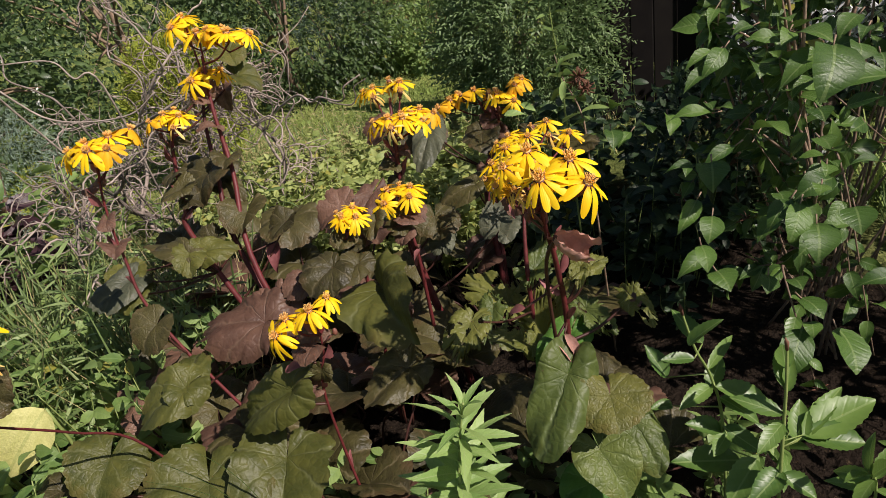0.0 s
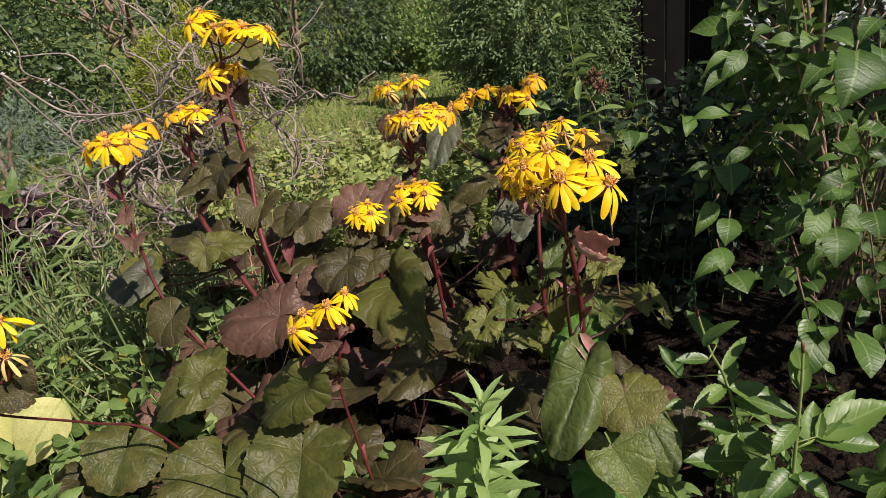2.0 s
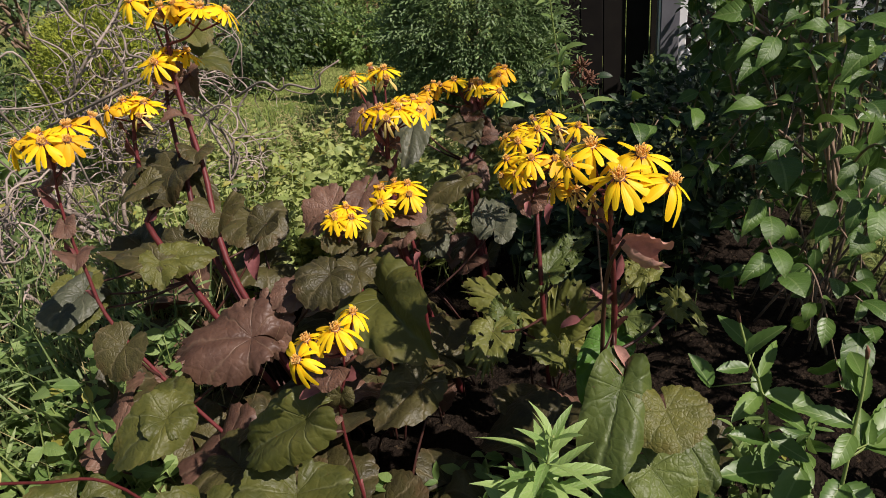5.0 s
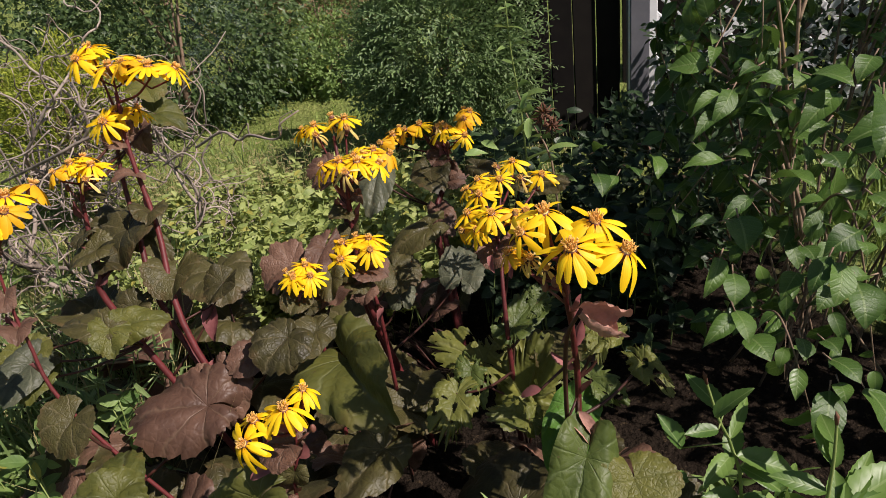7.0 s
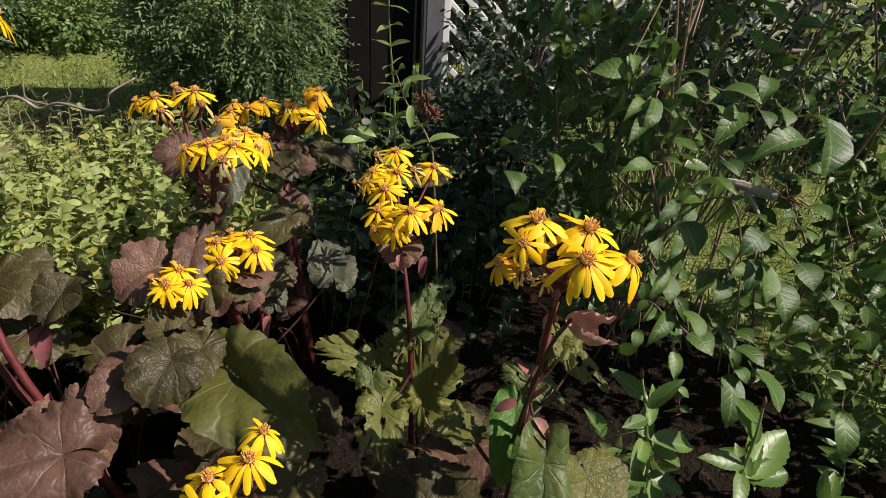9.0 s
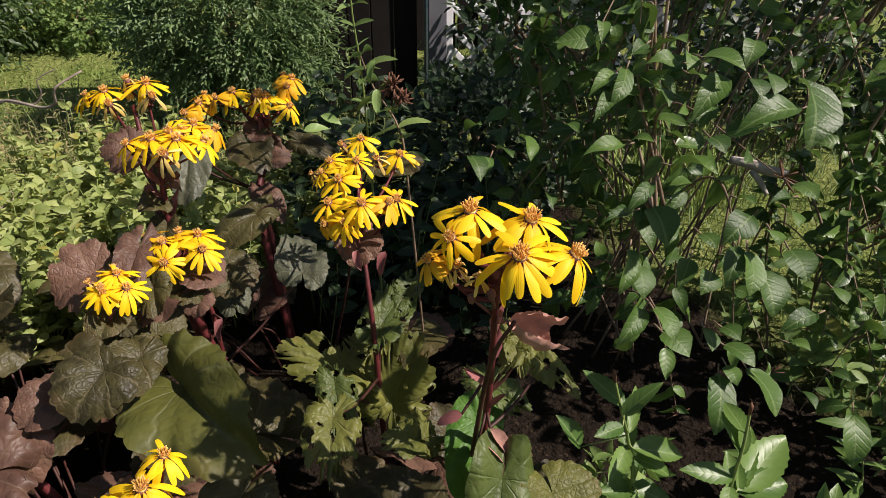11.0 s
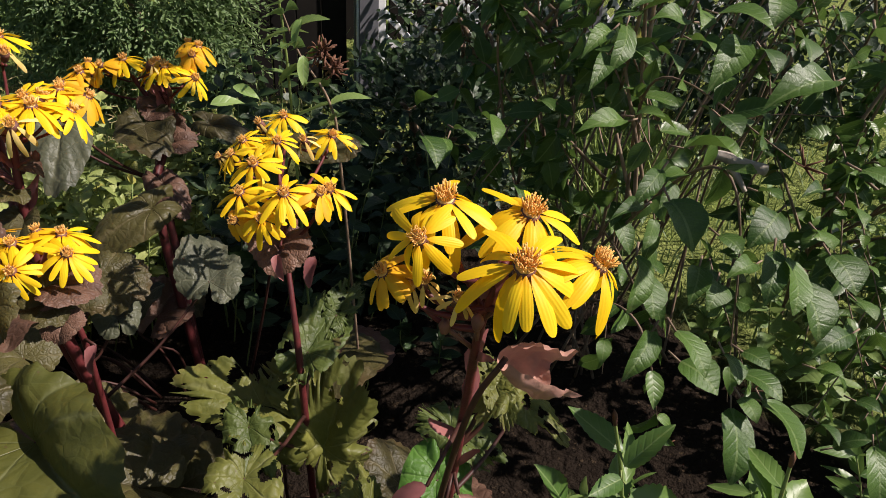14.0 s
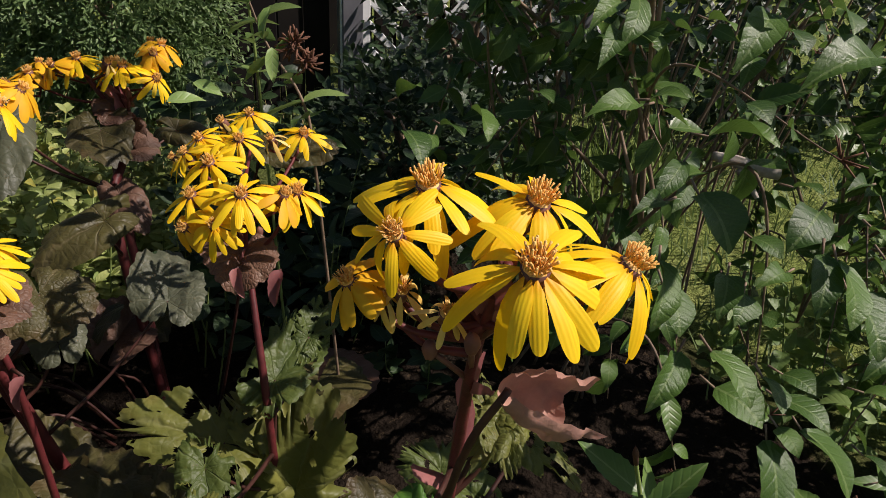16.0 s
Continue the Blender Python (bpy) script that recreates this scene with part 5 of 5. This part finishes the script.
herb_patch("herb_patch", "green weeds under the far end of the shrub", (1.1, 2.3, 0.5, 1.5), 40, 0.3, M_HERB, 0.06, 0.5, 60)
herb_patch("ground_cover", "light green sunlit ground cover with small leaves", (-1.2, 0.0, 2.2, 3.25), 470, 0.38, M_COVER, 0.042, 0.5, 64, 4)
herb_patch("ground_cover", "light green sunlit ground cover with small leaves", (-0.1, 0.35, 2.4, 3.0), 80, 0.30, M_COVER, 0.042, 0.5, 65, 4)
# shade under the shrub is put into this leaf colour
herb_patch("herb_patch", "weeds under the shrub, shade put into their dark green", (0.25, 0.8, 1.7, 2.6), 26, 0.2, M_SHADELEAF, 0.06, 0.5, 66)
herb_patch("dry_weeds", "thin pale weeds in the rough grass", (-1.4, 0.3, 3.0, 4.2), 300, 0.28, M_STRAW, 0.035, 0.12, 56, 2, lean=0.5)
herb_patch("dark_leaved_plant", "dark purple-leaved plant among the grass", (-1.9, -1.65, 2.2, 2.4), 9, 0.5, M_LEAF_DARKRED, 0.10, 0.6, 67, 3)


def grass(name, label, area, count, height, mat, width, seed, bend=0.5, seg=5):
    rng = random.Random(seed)
    b = Build()
    x0, x1, y0, y1 = area
    for i in range(count):
        o = Vector((rng.uniform(x0, x1), rng.uniform(y0, y1), -0.01))
        if 0.2 < o.x < 1.4 and 2.0 < o.y < 3.3:
            continue
        h = height * rng.uniform(0.4, 1.1)
        a = rng.uniform(0, 6.283)
        d = Vector((math.cos(a), math.sin(a), 0)) * bend * rng.uniform(0.1, 1) + Vector((0, 0, 1))
        m = frame_from(o, d, Vector((-d.x, -d.y, 0.6)), h)
        b.add(blade(1.0, width / h, seg, 0.4, rng.uniform(0.0, 0.5) * bend, 1.0, 0.25), m)
    return tagged(top(name, mesh=b.mesh(name, mat)), label, "grass", "", "stuff")


grass("tall_grass", "tall green grass clump in sunlight", (-1.75, -0.85, 1.4, 2.2), 330, 0.60, M_GRASS, 0.010, 71, 0.6, 7)
grass("dry_grass", "dry straw-coloured grass stalks", (-1.8, -0.75, 1.35, 2.4), 320, 0.62, M_STRAW, 0.004, 72, 0.7)
grass("rough_grass", "rough pale grass behind the flowers", (-1.8, 1.2, 2.6, 4.4), 3800, 0.13, M_STRAW, 0.005, 73, 0.8, 3)
grass("rough_grass", "rough green grass behind the flowers", (-2.6, 2.6, 2.4, 4.6), 4200, 0.17, M_GRASS, 0.006, 74, 0.8, 3)
grass("rough_grass", "sunlit grass behind the shrub", (1.2, 2.4, 2.1, 3.0), 700, 0.16, M_GRASS, 0.006, 76, 0.8, 3)
# pale lawn colour makes these shaded blades look sunlit
grass("long_grass", "long arching grass behind the shrub, pale in place of sunlight", (1.45, 1.95, 2.1, 2.5), 190, 0.42, M_LAWN, 0.008, 78, 0.7, 6)
grass("rough_grass", "sunlit grass beside the shrub", (1.3, 3.4, 0.4, 2.6), 3600, 0.13, M_GRASS, 0.006, 77, 0.8, 3)
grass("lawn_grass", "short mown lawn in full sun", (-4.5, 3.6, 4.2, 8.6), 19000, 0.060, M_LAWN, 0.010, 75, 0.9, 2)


# ---- twisted hazel ----
def wiggle(start, direction, length, amp, rng, step=0.035):
    p, d = Vector(start), Vector(direction).normalized()
    pts = [p.copy()]
    swirl = unit(rng)
    while length > 0:
        if rng.random() < 0.35:
            swirl = unit(rng)
        d = (d + amp * swirl.cross(d) + 0.06 * Vector(direction).normalized()).normalized()
        p = p + d * step
        if p.z < 0.05:
            p.z = 0.05
        pts.append(p.copy())
        length -= step
    return pts


def twisted_hazel():
    rng = random.Random(15)
    base = Vector((-1.35, 2.75, 0))
    bush = tagged(top("twisted_hazel", Matrix.Translation(base)), "leafless twisted hazel with curling grey-brown branches", "shrub")
    twigs = Build()
    limbs = [((-2.0, 2.7, 1.0), 0.5), ((-0.45, 2.7, 0.95), 0.5), ((-1.0, 2.2, 0.9), 0.5), ((-1.5, 2.3, 1.0), 0.5), ((-0.7, 3.0, 0.8), 0.5), ((-1.9, 3.0, 0.9), 0.5), ((-1.2, 2.9, 1.2), 0.5), ((-0.5, 2.45, 0.7), 0.5), ((-1.3, 2.45, 0.8), 0.5)]
    for (tx, ty, tz), _ in limbs:
        d = Vector((tx, ty, tz)) - base
        run = wiggle(base + Vector((rng.uniform(-0.1, 0.1), rng.uniform(-0.1, 0.1), 0)), d, d.length * 1.25, 0.30, rng)
        part("limb", Build().add(tube(spline(run[::2], 3), (0.010, 0.007, 0.0042), 7)).mesh("limb", M_HAZEL), bush, Matrix())
        for k in range(21):
            o = run[rng.randrange(len(run) // 4, len(run))]
            t = wiggle(o, (d.normalized() + unit(rng)), rng.uniform(0.2, 0.65), 0.62, rng, 0.028)
            twigs.add(tube(t, (0.0040, 0.0032, 0.0016), 5))
            for q in range(2):
                t2 = wiggle(t[rng.randrange(len(t))], unit(rng), rng.uniform(0.1, 0.3), 0.7, rng, 0.022)
                twigs.add(tube(t2, (0.0024, 0.0012), 4))
    for line in ([(-1.627, 2.4, 1.19), (-1.558, 2.35, 1.079), (-1.539, 2.3, 1.008), (-1.444, 2.3, 0.945), (-1.369, 2.3, 0.842)], [(-1.015, 2.2, 0.908), (-1.121, 2.2, 0.85), (-1.284, 2.2, 0.849), (-1.413, 2.2, 0.888), (-1.546, 2.2, 1.005)], [(-1.541, 2.3, 1.058), (-1.37, 2.3, 1.042), (-1.315, 2.3, 0.976), (-1.253, 2.35, 0.924)], [(-0.763, 2.6, 0.963), (-0.674, 2.6, 0.876), (-0.72, 2.6, 0.784), (-0.681, 2.6, 0.711), (-0.734, 2.6, 0.638), (-0.72, 2.6, 0.553)], [(-0.314, 2.0, 0.9), (-0.369, 2.0, 0.872), (-0.379, 2.02, 0.835), (-0.407, 2.05, 0.821), (-0.469, 2.1, 0.83), (-0.511, 2.15, 0.806), (-0.561, 2.2, 0.824), (-0.667, 2.3, 0.764)]):
        part("branch", Build().add(tube(spline([*line, base.lerp(Vector(line[-1]), 0.3)] if line[0][0] < -0.9 else line, 6), (0.0024, 0.0034, 0.0042), 6)).mesh("branch", M_HAZEL), bush, Matrix(), "pale curling branch")
    for line, rad in (([(-0.894, 2.15, 1.038), (-0.888, 2.15, 1.003), (-0.881, 2.12, 0.968), (-0.841, 2.1, 0.956), (-0.831, 2.1, 0.927), (-0.866, 2.1, 0.9), (-0.923, 2.1, 0.883), (-0.998, 2.12, 0.853), (-1.246, 2.3, 0.755)], 0.0045), ([(-0.558, 2.7, 1.032), (-0.608, 2.65, 0.981), (-0.666, 2.6, 0.944), (-0.681, 2.6, 0.924), (-0.665, 2.6, 0.868), (-0.678, 2.6, 0.807), (-0.694, 2.62, 0.748), (-0.744, 2.65, 0.692), (-0.822, 2.7, 0.635)], 0.0026), ([(-0.675, 2.4, 0.664), (-0.68, 2.4, 0.628), (-0.71, 2.4, 0.605), (-0.735, 2.4, 0.614), (-0.712, 2.42, 0.633), (-0.714, 2.45, 0.668), (-0.765, 2.5, 0.696), (-0.854, 2.55, 0.65)], 0.0032), ([(-0.389, 2.6, 0.753), (-0.44, 2.6, 0.729), (-0.441, 2.6, 0.69), (-0.47, 2.6, 0.663), (-0.549, 2.6, 0.692), (-0.556, 2.62, 0.728), (-0.635, 2.7, 0.637)], 0.0026)):
        part("branch", Build().add(tube(spline(line, 6), (rad * 0.6, rad, rad), 7)).mesh("branch", M_HAZEL), bush, Matrix(), "pale snaking branch")
    tagged(part("twig_mass", twigs.mesh("twig_mass", M_HAZEL), bush, Matrix()), kind="stuff")


twisted_hazel()


# ---- background shrubs and trees ----
def foliage_tree(name, label, base, centre_z, radii, count, leaf_len, leaf_w, mat, seed, limbs=9, drop=0.2, seg=3, category="shrub", shell=0.55, bark=None, trunk_r=0.05, clump=14, fan=False):
    """Trunk, limbs and a crown of many leaves in uneven clumps."""
    rng = random.Random(seed)
    base = Vector(base)
    plant = tagged(top(name, Matrix.Translation(base)), label, category)
    crown = Build()
    bark = bark or M_WEIGELA_TWIG
    c = base + Vector((0, 0, centre_z))
    part("trunk", Build().add(tube(spline([base, base.lerp(c, 0.5) + 0.05 * unit(rng), c], 5), (trunk_r, trunk_r * 0.4), 8)).mesh("trunk", bark), plant, Matrix())
    for i in range(limbs):
        d = unit(rng, 0.2)
        e = c + Vector((d.x * radii[0], d.y * radii[1], d.z * radii[2])) * 0.85
        s = base.lerp(c, rng.uniform(0.2, 0.9))
        part("limb", Build().add(tube(spline([s, s.lerp(e, 0.5) + Vector((0, 0, 0.1)), e], 4), (trunk_r * 0.35, 0.004), 5)).mesh("limb", bark), plant, Matrix())
    shapes = [blade(1.0, leaf_w * rng.uniform(0.8, 1.2), seg, rng.uniform(0.1, 0.5), rng.uniform(0.0, 0.4), 1.0, 0.42) for _ in range(4)]
    lumps = [(unit(rng), rng.uniform(0.85, 1.18)) for _ in range(24)]
    for i in range(count // clump):
        d = unit(rng)
        r = shell + (1 - shell) * rng.random() ** 0.6
        lump = max(lumps, key=lambda q: q[0].dot(d))[1]
        o = c + Vector((d.x * radii[0], d.y * radii[1], d.z * radii[2])) * r * lump
        if o.z < 0.03:
            o.z = rng.uniform(0.03, 0.3)
        axis = (d + unit(rng) * 0.6 - Vector((0, 0, drop))).normalized()
        flat = axis.cross(unit(rng)).normalized()
        face = flat.cross(axis)
        for k in range(clump if fan else 0):
            # a flat spray, side twigs alternating left and right
            p = o + axis * leaf_len * 0.42 * k
            out = axis * 0.75 + flat * (1, -1, 0.15)[k % 3] * 0.9 + 0.25 * unit(rng)
            crown.add(shapes[k % 4], frame_from(p, out, face + Vector((-0.1, -0.2, 0.5)) + 0.25 * unit(rng), leaf_len * rng.uniform(0.7, 1.2) * (1.15 - 0.5 * k / clump)))
        for k in range(0 if fan else clump):
            p = o + axis * leaf_len * 0.45 * k + 0.3 * leaf_len * unit(rng)
            out = axis + 0.9 * unit(rng)
            crown.add(shapes[k % 4], frame_from(p, out, Vector((-0.25, -0.3, 1)) + 0.7 * unit(rng), leaf_len * rng.uniform(0.6, 1.15)))
    tagged(part("crown", crown.mesh("crown", mat), plant, Matrix()), kind="stuff")
    return plant


foliage_tree("feathery_shrub", "broad feathery green shrub with drooping flat sprays", (0.35, 3.95, 0), 0.56, (0.48, 0.36, 0.54), 34000, 0.038, 0.30, M_FEATHER, 81, drop=0.4, shell=0.35, limbs=5, trunk_r=0.03, clump=12, fan=True)
# three shrubs whose leaf colour has the shade painted in
foliage_tree("dark_shrub", "small shrub with deep shade put into its dark green", (0.92, 2.45, 0), 0.28, (0.26, 0.24, 0.30), 3400, 0.05, 0.5, M_SHADELEAF, 77, shell=0.3, clump=6)
foliage_tree("dark_shrub", "open shrub in front of the lattice, dark green deepened for shade", (1.80, 3.4, 0), 0.38, (0.50, 0.20, 0.42), 1500, 0.06, 0.5, M_SHADELEAF, 79, shell=0.2, clump=6)
foliage_tree("dark_shrub", "dense shrub beside the arbour, dark green deepened for shade", (3.2, 2.7, 0), 0.75, (0.9, 0.6, 0.8), 6000, 0.07, 0.5, M_SHADELEAF, 78, clump=7)
foliage_tree("golden_thuja", "rounded yellow-green dwarf conifer", (-1.66, 3.95, 0), 0.52, (0.29, 0.26, 0.37), 18000, 0.030, 0.3, M_THUJA, 83, drop=-0.6, shell=0.72, clump=6, seg=2)
foliage_tree("golden_thuja", "small rounded yellow-green conifer", (-2.1, 3.2, 0), 0.22, (0.24, 0.2, 0.24), 4200, 0.022, 0.3, M_THUJA, 84, drop=-0.6, shell=0.75, clump=6, seg=2)
foliage_tree("blue_spruce", "low blue-grey dwarf conifer with soft needles", (-2.35, 3.05, 0), 0.34, (0.36, 0.32, 0.40), 15000, 0.030, 0.13, M_SPRUCE, 85, drop=-0.3, seg=2, clump=10)
white_bush = foliage_tree("flowering_shrub", "green shrub with white blossom clusters", (-3.4, 4.5, 0), 0.6, (0.7, 0.5, 0.6), 4500, 0.07, 0.45, M_GARDENTREE, 86)


def blossoms(plant, centre, radii, count, seed):
    rng = random.Random(seed)
    b = Build()
    for i in range(count):
        d = unit(rng, 0.4)
        d.y = -abs(d.y)
        o = Vector(centre) + Vector((d.x * radii[0], d.y * radii[1], d.z * radii[2])) * 1.05
        for k in range(7):
            b.add(blade(1.0, 0.6, 3, 0.3, 0.2), frame_from(o + 0.02 * unit(rng), unit(rng), unit(rng, 0.6), 0.024))
    tagged(part("blossom_mass", b.mesh("blossom_mass", M_WHITE_FLOWER), plant, Matrix(), "white blossom clusters"), kind="stuff")


blossoms(white_bush, (-3.4, 4.5, 0.6), (0.55, 0.5, 0.5), 70, 96)
foliage_tree("dark_shrub", "dense dark green garden shrub", (-1.45, 5.7, 0), 0.62, (0.85, 0.55, 0.72), 12000, 0.05, 0.5, M_GARDENTREE, 87)
foliage_tree("dark_shrub", "dense dark green garden shrub", (-2.9, 6.0, 0), 1.0, (1.2, 0.8, 1.2), 12000, 0.055, 0.5, M_GARDENTREE, 88)
foliage_tree("dark_shrub", "dense dark green garden shrub", (-5.2, 6.5, 0), 1.1, (1.5, 0.9, 1.3), 6500, 0.09, 0.5, M_GARDENTREE, 89)
foliage_tree("rusty_shrub", "reddish-brown shrub at the end of the lawn", (-0.42, 7.0, 0), 0.42, (0.42, 0.35, 0.50), 5000, 0.045, 0.5, M_RUST, 90, limbs=5, trunk_r=0.03)
for spot, (bx, by, bw, bh) in enumerate(((-0.80, 6.25, 0.24, 0.20), (-0.52, 6.10, 0.22, 0.17), (-0.26, 5.92, 0.22, 0.16), (-0.66, 6.70, 0.28, 0.27), (-0.34, 6.45, 0.26, 0.25))):
    foliage_tree("low_shrub", "low sunlit green shrub edging the lawn", (bx, by, 0), bh, (bw, 0.25, bh), 3200, 0.040, 0.5, M_HERB, 141 + spot, limbs=3, trunk_r=0.015, clump=8)
foliage_tree("round_conifer", "round blue-green conifer beside the lawn", (-1.18, 6.3, 0), 0.40, (0.30, 0.28, 0.42), 8000, 0.035, 0.2, M_SPRUCE_DARK, 145, drop=-0.3, limbs=4, trunk_r=0.02, clump=8)
foliage_tree("green_shrub", "bright green shrub behind the lawn edge", (0.15, 7.3, 0), 0.60, (0.50, 0.40, 0.65), 7000, 0.050, 0.4, M_WILLOW, 146, limbs=5, trunk_r=0.03, clump=8)
foliage_tree("green_shrub", "green shrub beyond the lawn", (-2.4, 9.6, 0), 0.8, (1.5, 0.8, 1.1), 4000, 0.1, 0.5, M_GARDENTREE, 92)
foliage_tree("green_shrub", "green shrub beyond the lawn", (1.0, 10.0, 0), 1.0, (1.6, 0.9, 1.3), 4500, 0.1, 0.45, M_WILLOW, 93)


def hedge():
    """A tall hedge that closes the garden."""
    rng = random.Random(95)
    b = Build()
    shapes = [blade(1.0, 0.5, 2, 0.3, 0.2) for _ in range(2)]
    for i in range(9000):
        x, z = rng.uniform(-11, 13), rng.uniform(0, 3.2)
        o = Vector((x, 12.3 + 0.5 * noise.noise(Vector((x * 0.6, z * 0.8, 2))) + rng.uniform(-0.2, 0.3), z))
        b.add(shapes[i % 2], frame_from(o, unit(rng), Vector((-0.2, -0.6, 0.8)) + 0.6 * unit(rng), rng.uniform(0.12, 0.26)))
    tagged(top("hedge", mesh=b.mesh("hedge", M_GARDENTREE)), "tall dark green hedge closing the garden", "hedge", "", "stuff")


hedge()


# ---- garden arbour with white lattice ----
def arbour():
    base = Vector((1.36, 3.76, 0))
    a = tagged(top("garden_arbour", Matrix.Translation(base)), "timber arbour with grey posts, weathered white lattice and boards blackened for interior shade", "arbour")
    along = Vector((0.98, -0.17, 0)).normalized()
    turn = math.degrees(math.atan2(along.y, along.x))
    span, height = 2.6, 2.1

    def wood(name, size, place, mat, rz=turn, ry=0.0, label=""):
        return part(name, Build().add(box(*size)).mesh(name, mat, False), a, pose(*place, 0, 0, rz) @ pose(0, 0, 0, 0, ry, 0), label)

    for k in range(3):
        p = base + along * span / 2 * k
        wood("post", (0.10, 0.10, height + 0.1), (p.x, p.y, height / 2 - 0.05), M_POST)
    for z in (0.12, height):
        p = base + along * span / 2
        wood("rail", (span, 0.05, 0.07), (p.x, p.y + 0.002, z), M_PAINT, label="white painted rail")
    p = base - along * 0.056
    wood("corner_strip", (0.012, 0.02, height - 0.1), (p.x, p.y - 0.03, height / 2), M_PAINT, label="thin white corner strip")
    p = base + along * 0.075
    wood("edge_board", (0.045, 0.03, height - 0.14), (p.x, p.y, height / 2 + 0.04), M_PAINT, label="white painted edge board")
    # crossed slats, the two layers one behind the other
    for layer, slope in ((0, 45), (1, -45)):
        for k in range(22):
            s = 0.12 + k * 0.115
            back = Vector((-along.y, along.x, 0)) * (0.012 * layer - 0.008)
            run = min(1.15, span - s) if slope > 0 else min(1.15, s)
            for row in range(2):
                mid = base + along * (s + (0.5 if slope > 0 else -0.5) * run) + back
                h = run * math.sqrt(2)
                wood("slat", (h, 0.009, 0.034), (mid.x, mid.y, 0.17 + run / 2 + row * 0.97), M_PAINT, turn, -slope)
    # boards of the back wall, near-black to stand for the shaded interior
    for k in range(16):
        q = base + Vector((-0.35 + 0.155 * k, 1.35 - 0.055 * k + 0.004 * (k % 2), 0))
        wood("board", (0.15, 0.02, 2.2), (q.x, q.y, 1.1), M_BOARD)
    # added boards left of the post, black in place of the shaded doorway
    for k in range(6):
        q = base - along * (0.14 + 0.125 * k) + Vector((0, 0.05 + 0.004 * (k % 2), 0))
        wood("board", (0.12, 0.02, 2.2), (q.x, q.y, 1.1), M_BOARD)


arbour()


# ---- stakes beyond the lawn ----
def stakes():
    """Two short weathered stakes tied together."""
    base = Vector((-0.92, 7.6, 0))
    pair = tagged(top("garden_stakes", Matrix.Translation(base)), "pale weathered wooden stakes beyond the lawn", "stake")
    for k, lean in enumerate((-4, 6)):
        part("stake", Build().add(box(0.035, 0.03, 0.46, 0.006)).mesh("stake", M_DEADWOOD, False), pair, pose(base.x + 0.07 * k, base.y, 0.21, 0, lean, 10 * k))
    part("crosspiece", Build().add(box(0.13, 0.025, 0.03, 0.005)).mesh("crosspiece", M_DEADWOOD, False), pair, pose(base.x + 0.035, base.y - 0.028, 0.32, 0, 5, 0))


stakes()
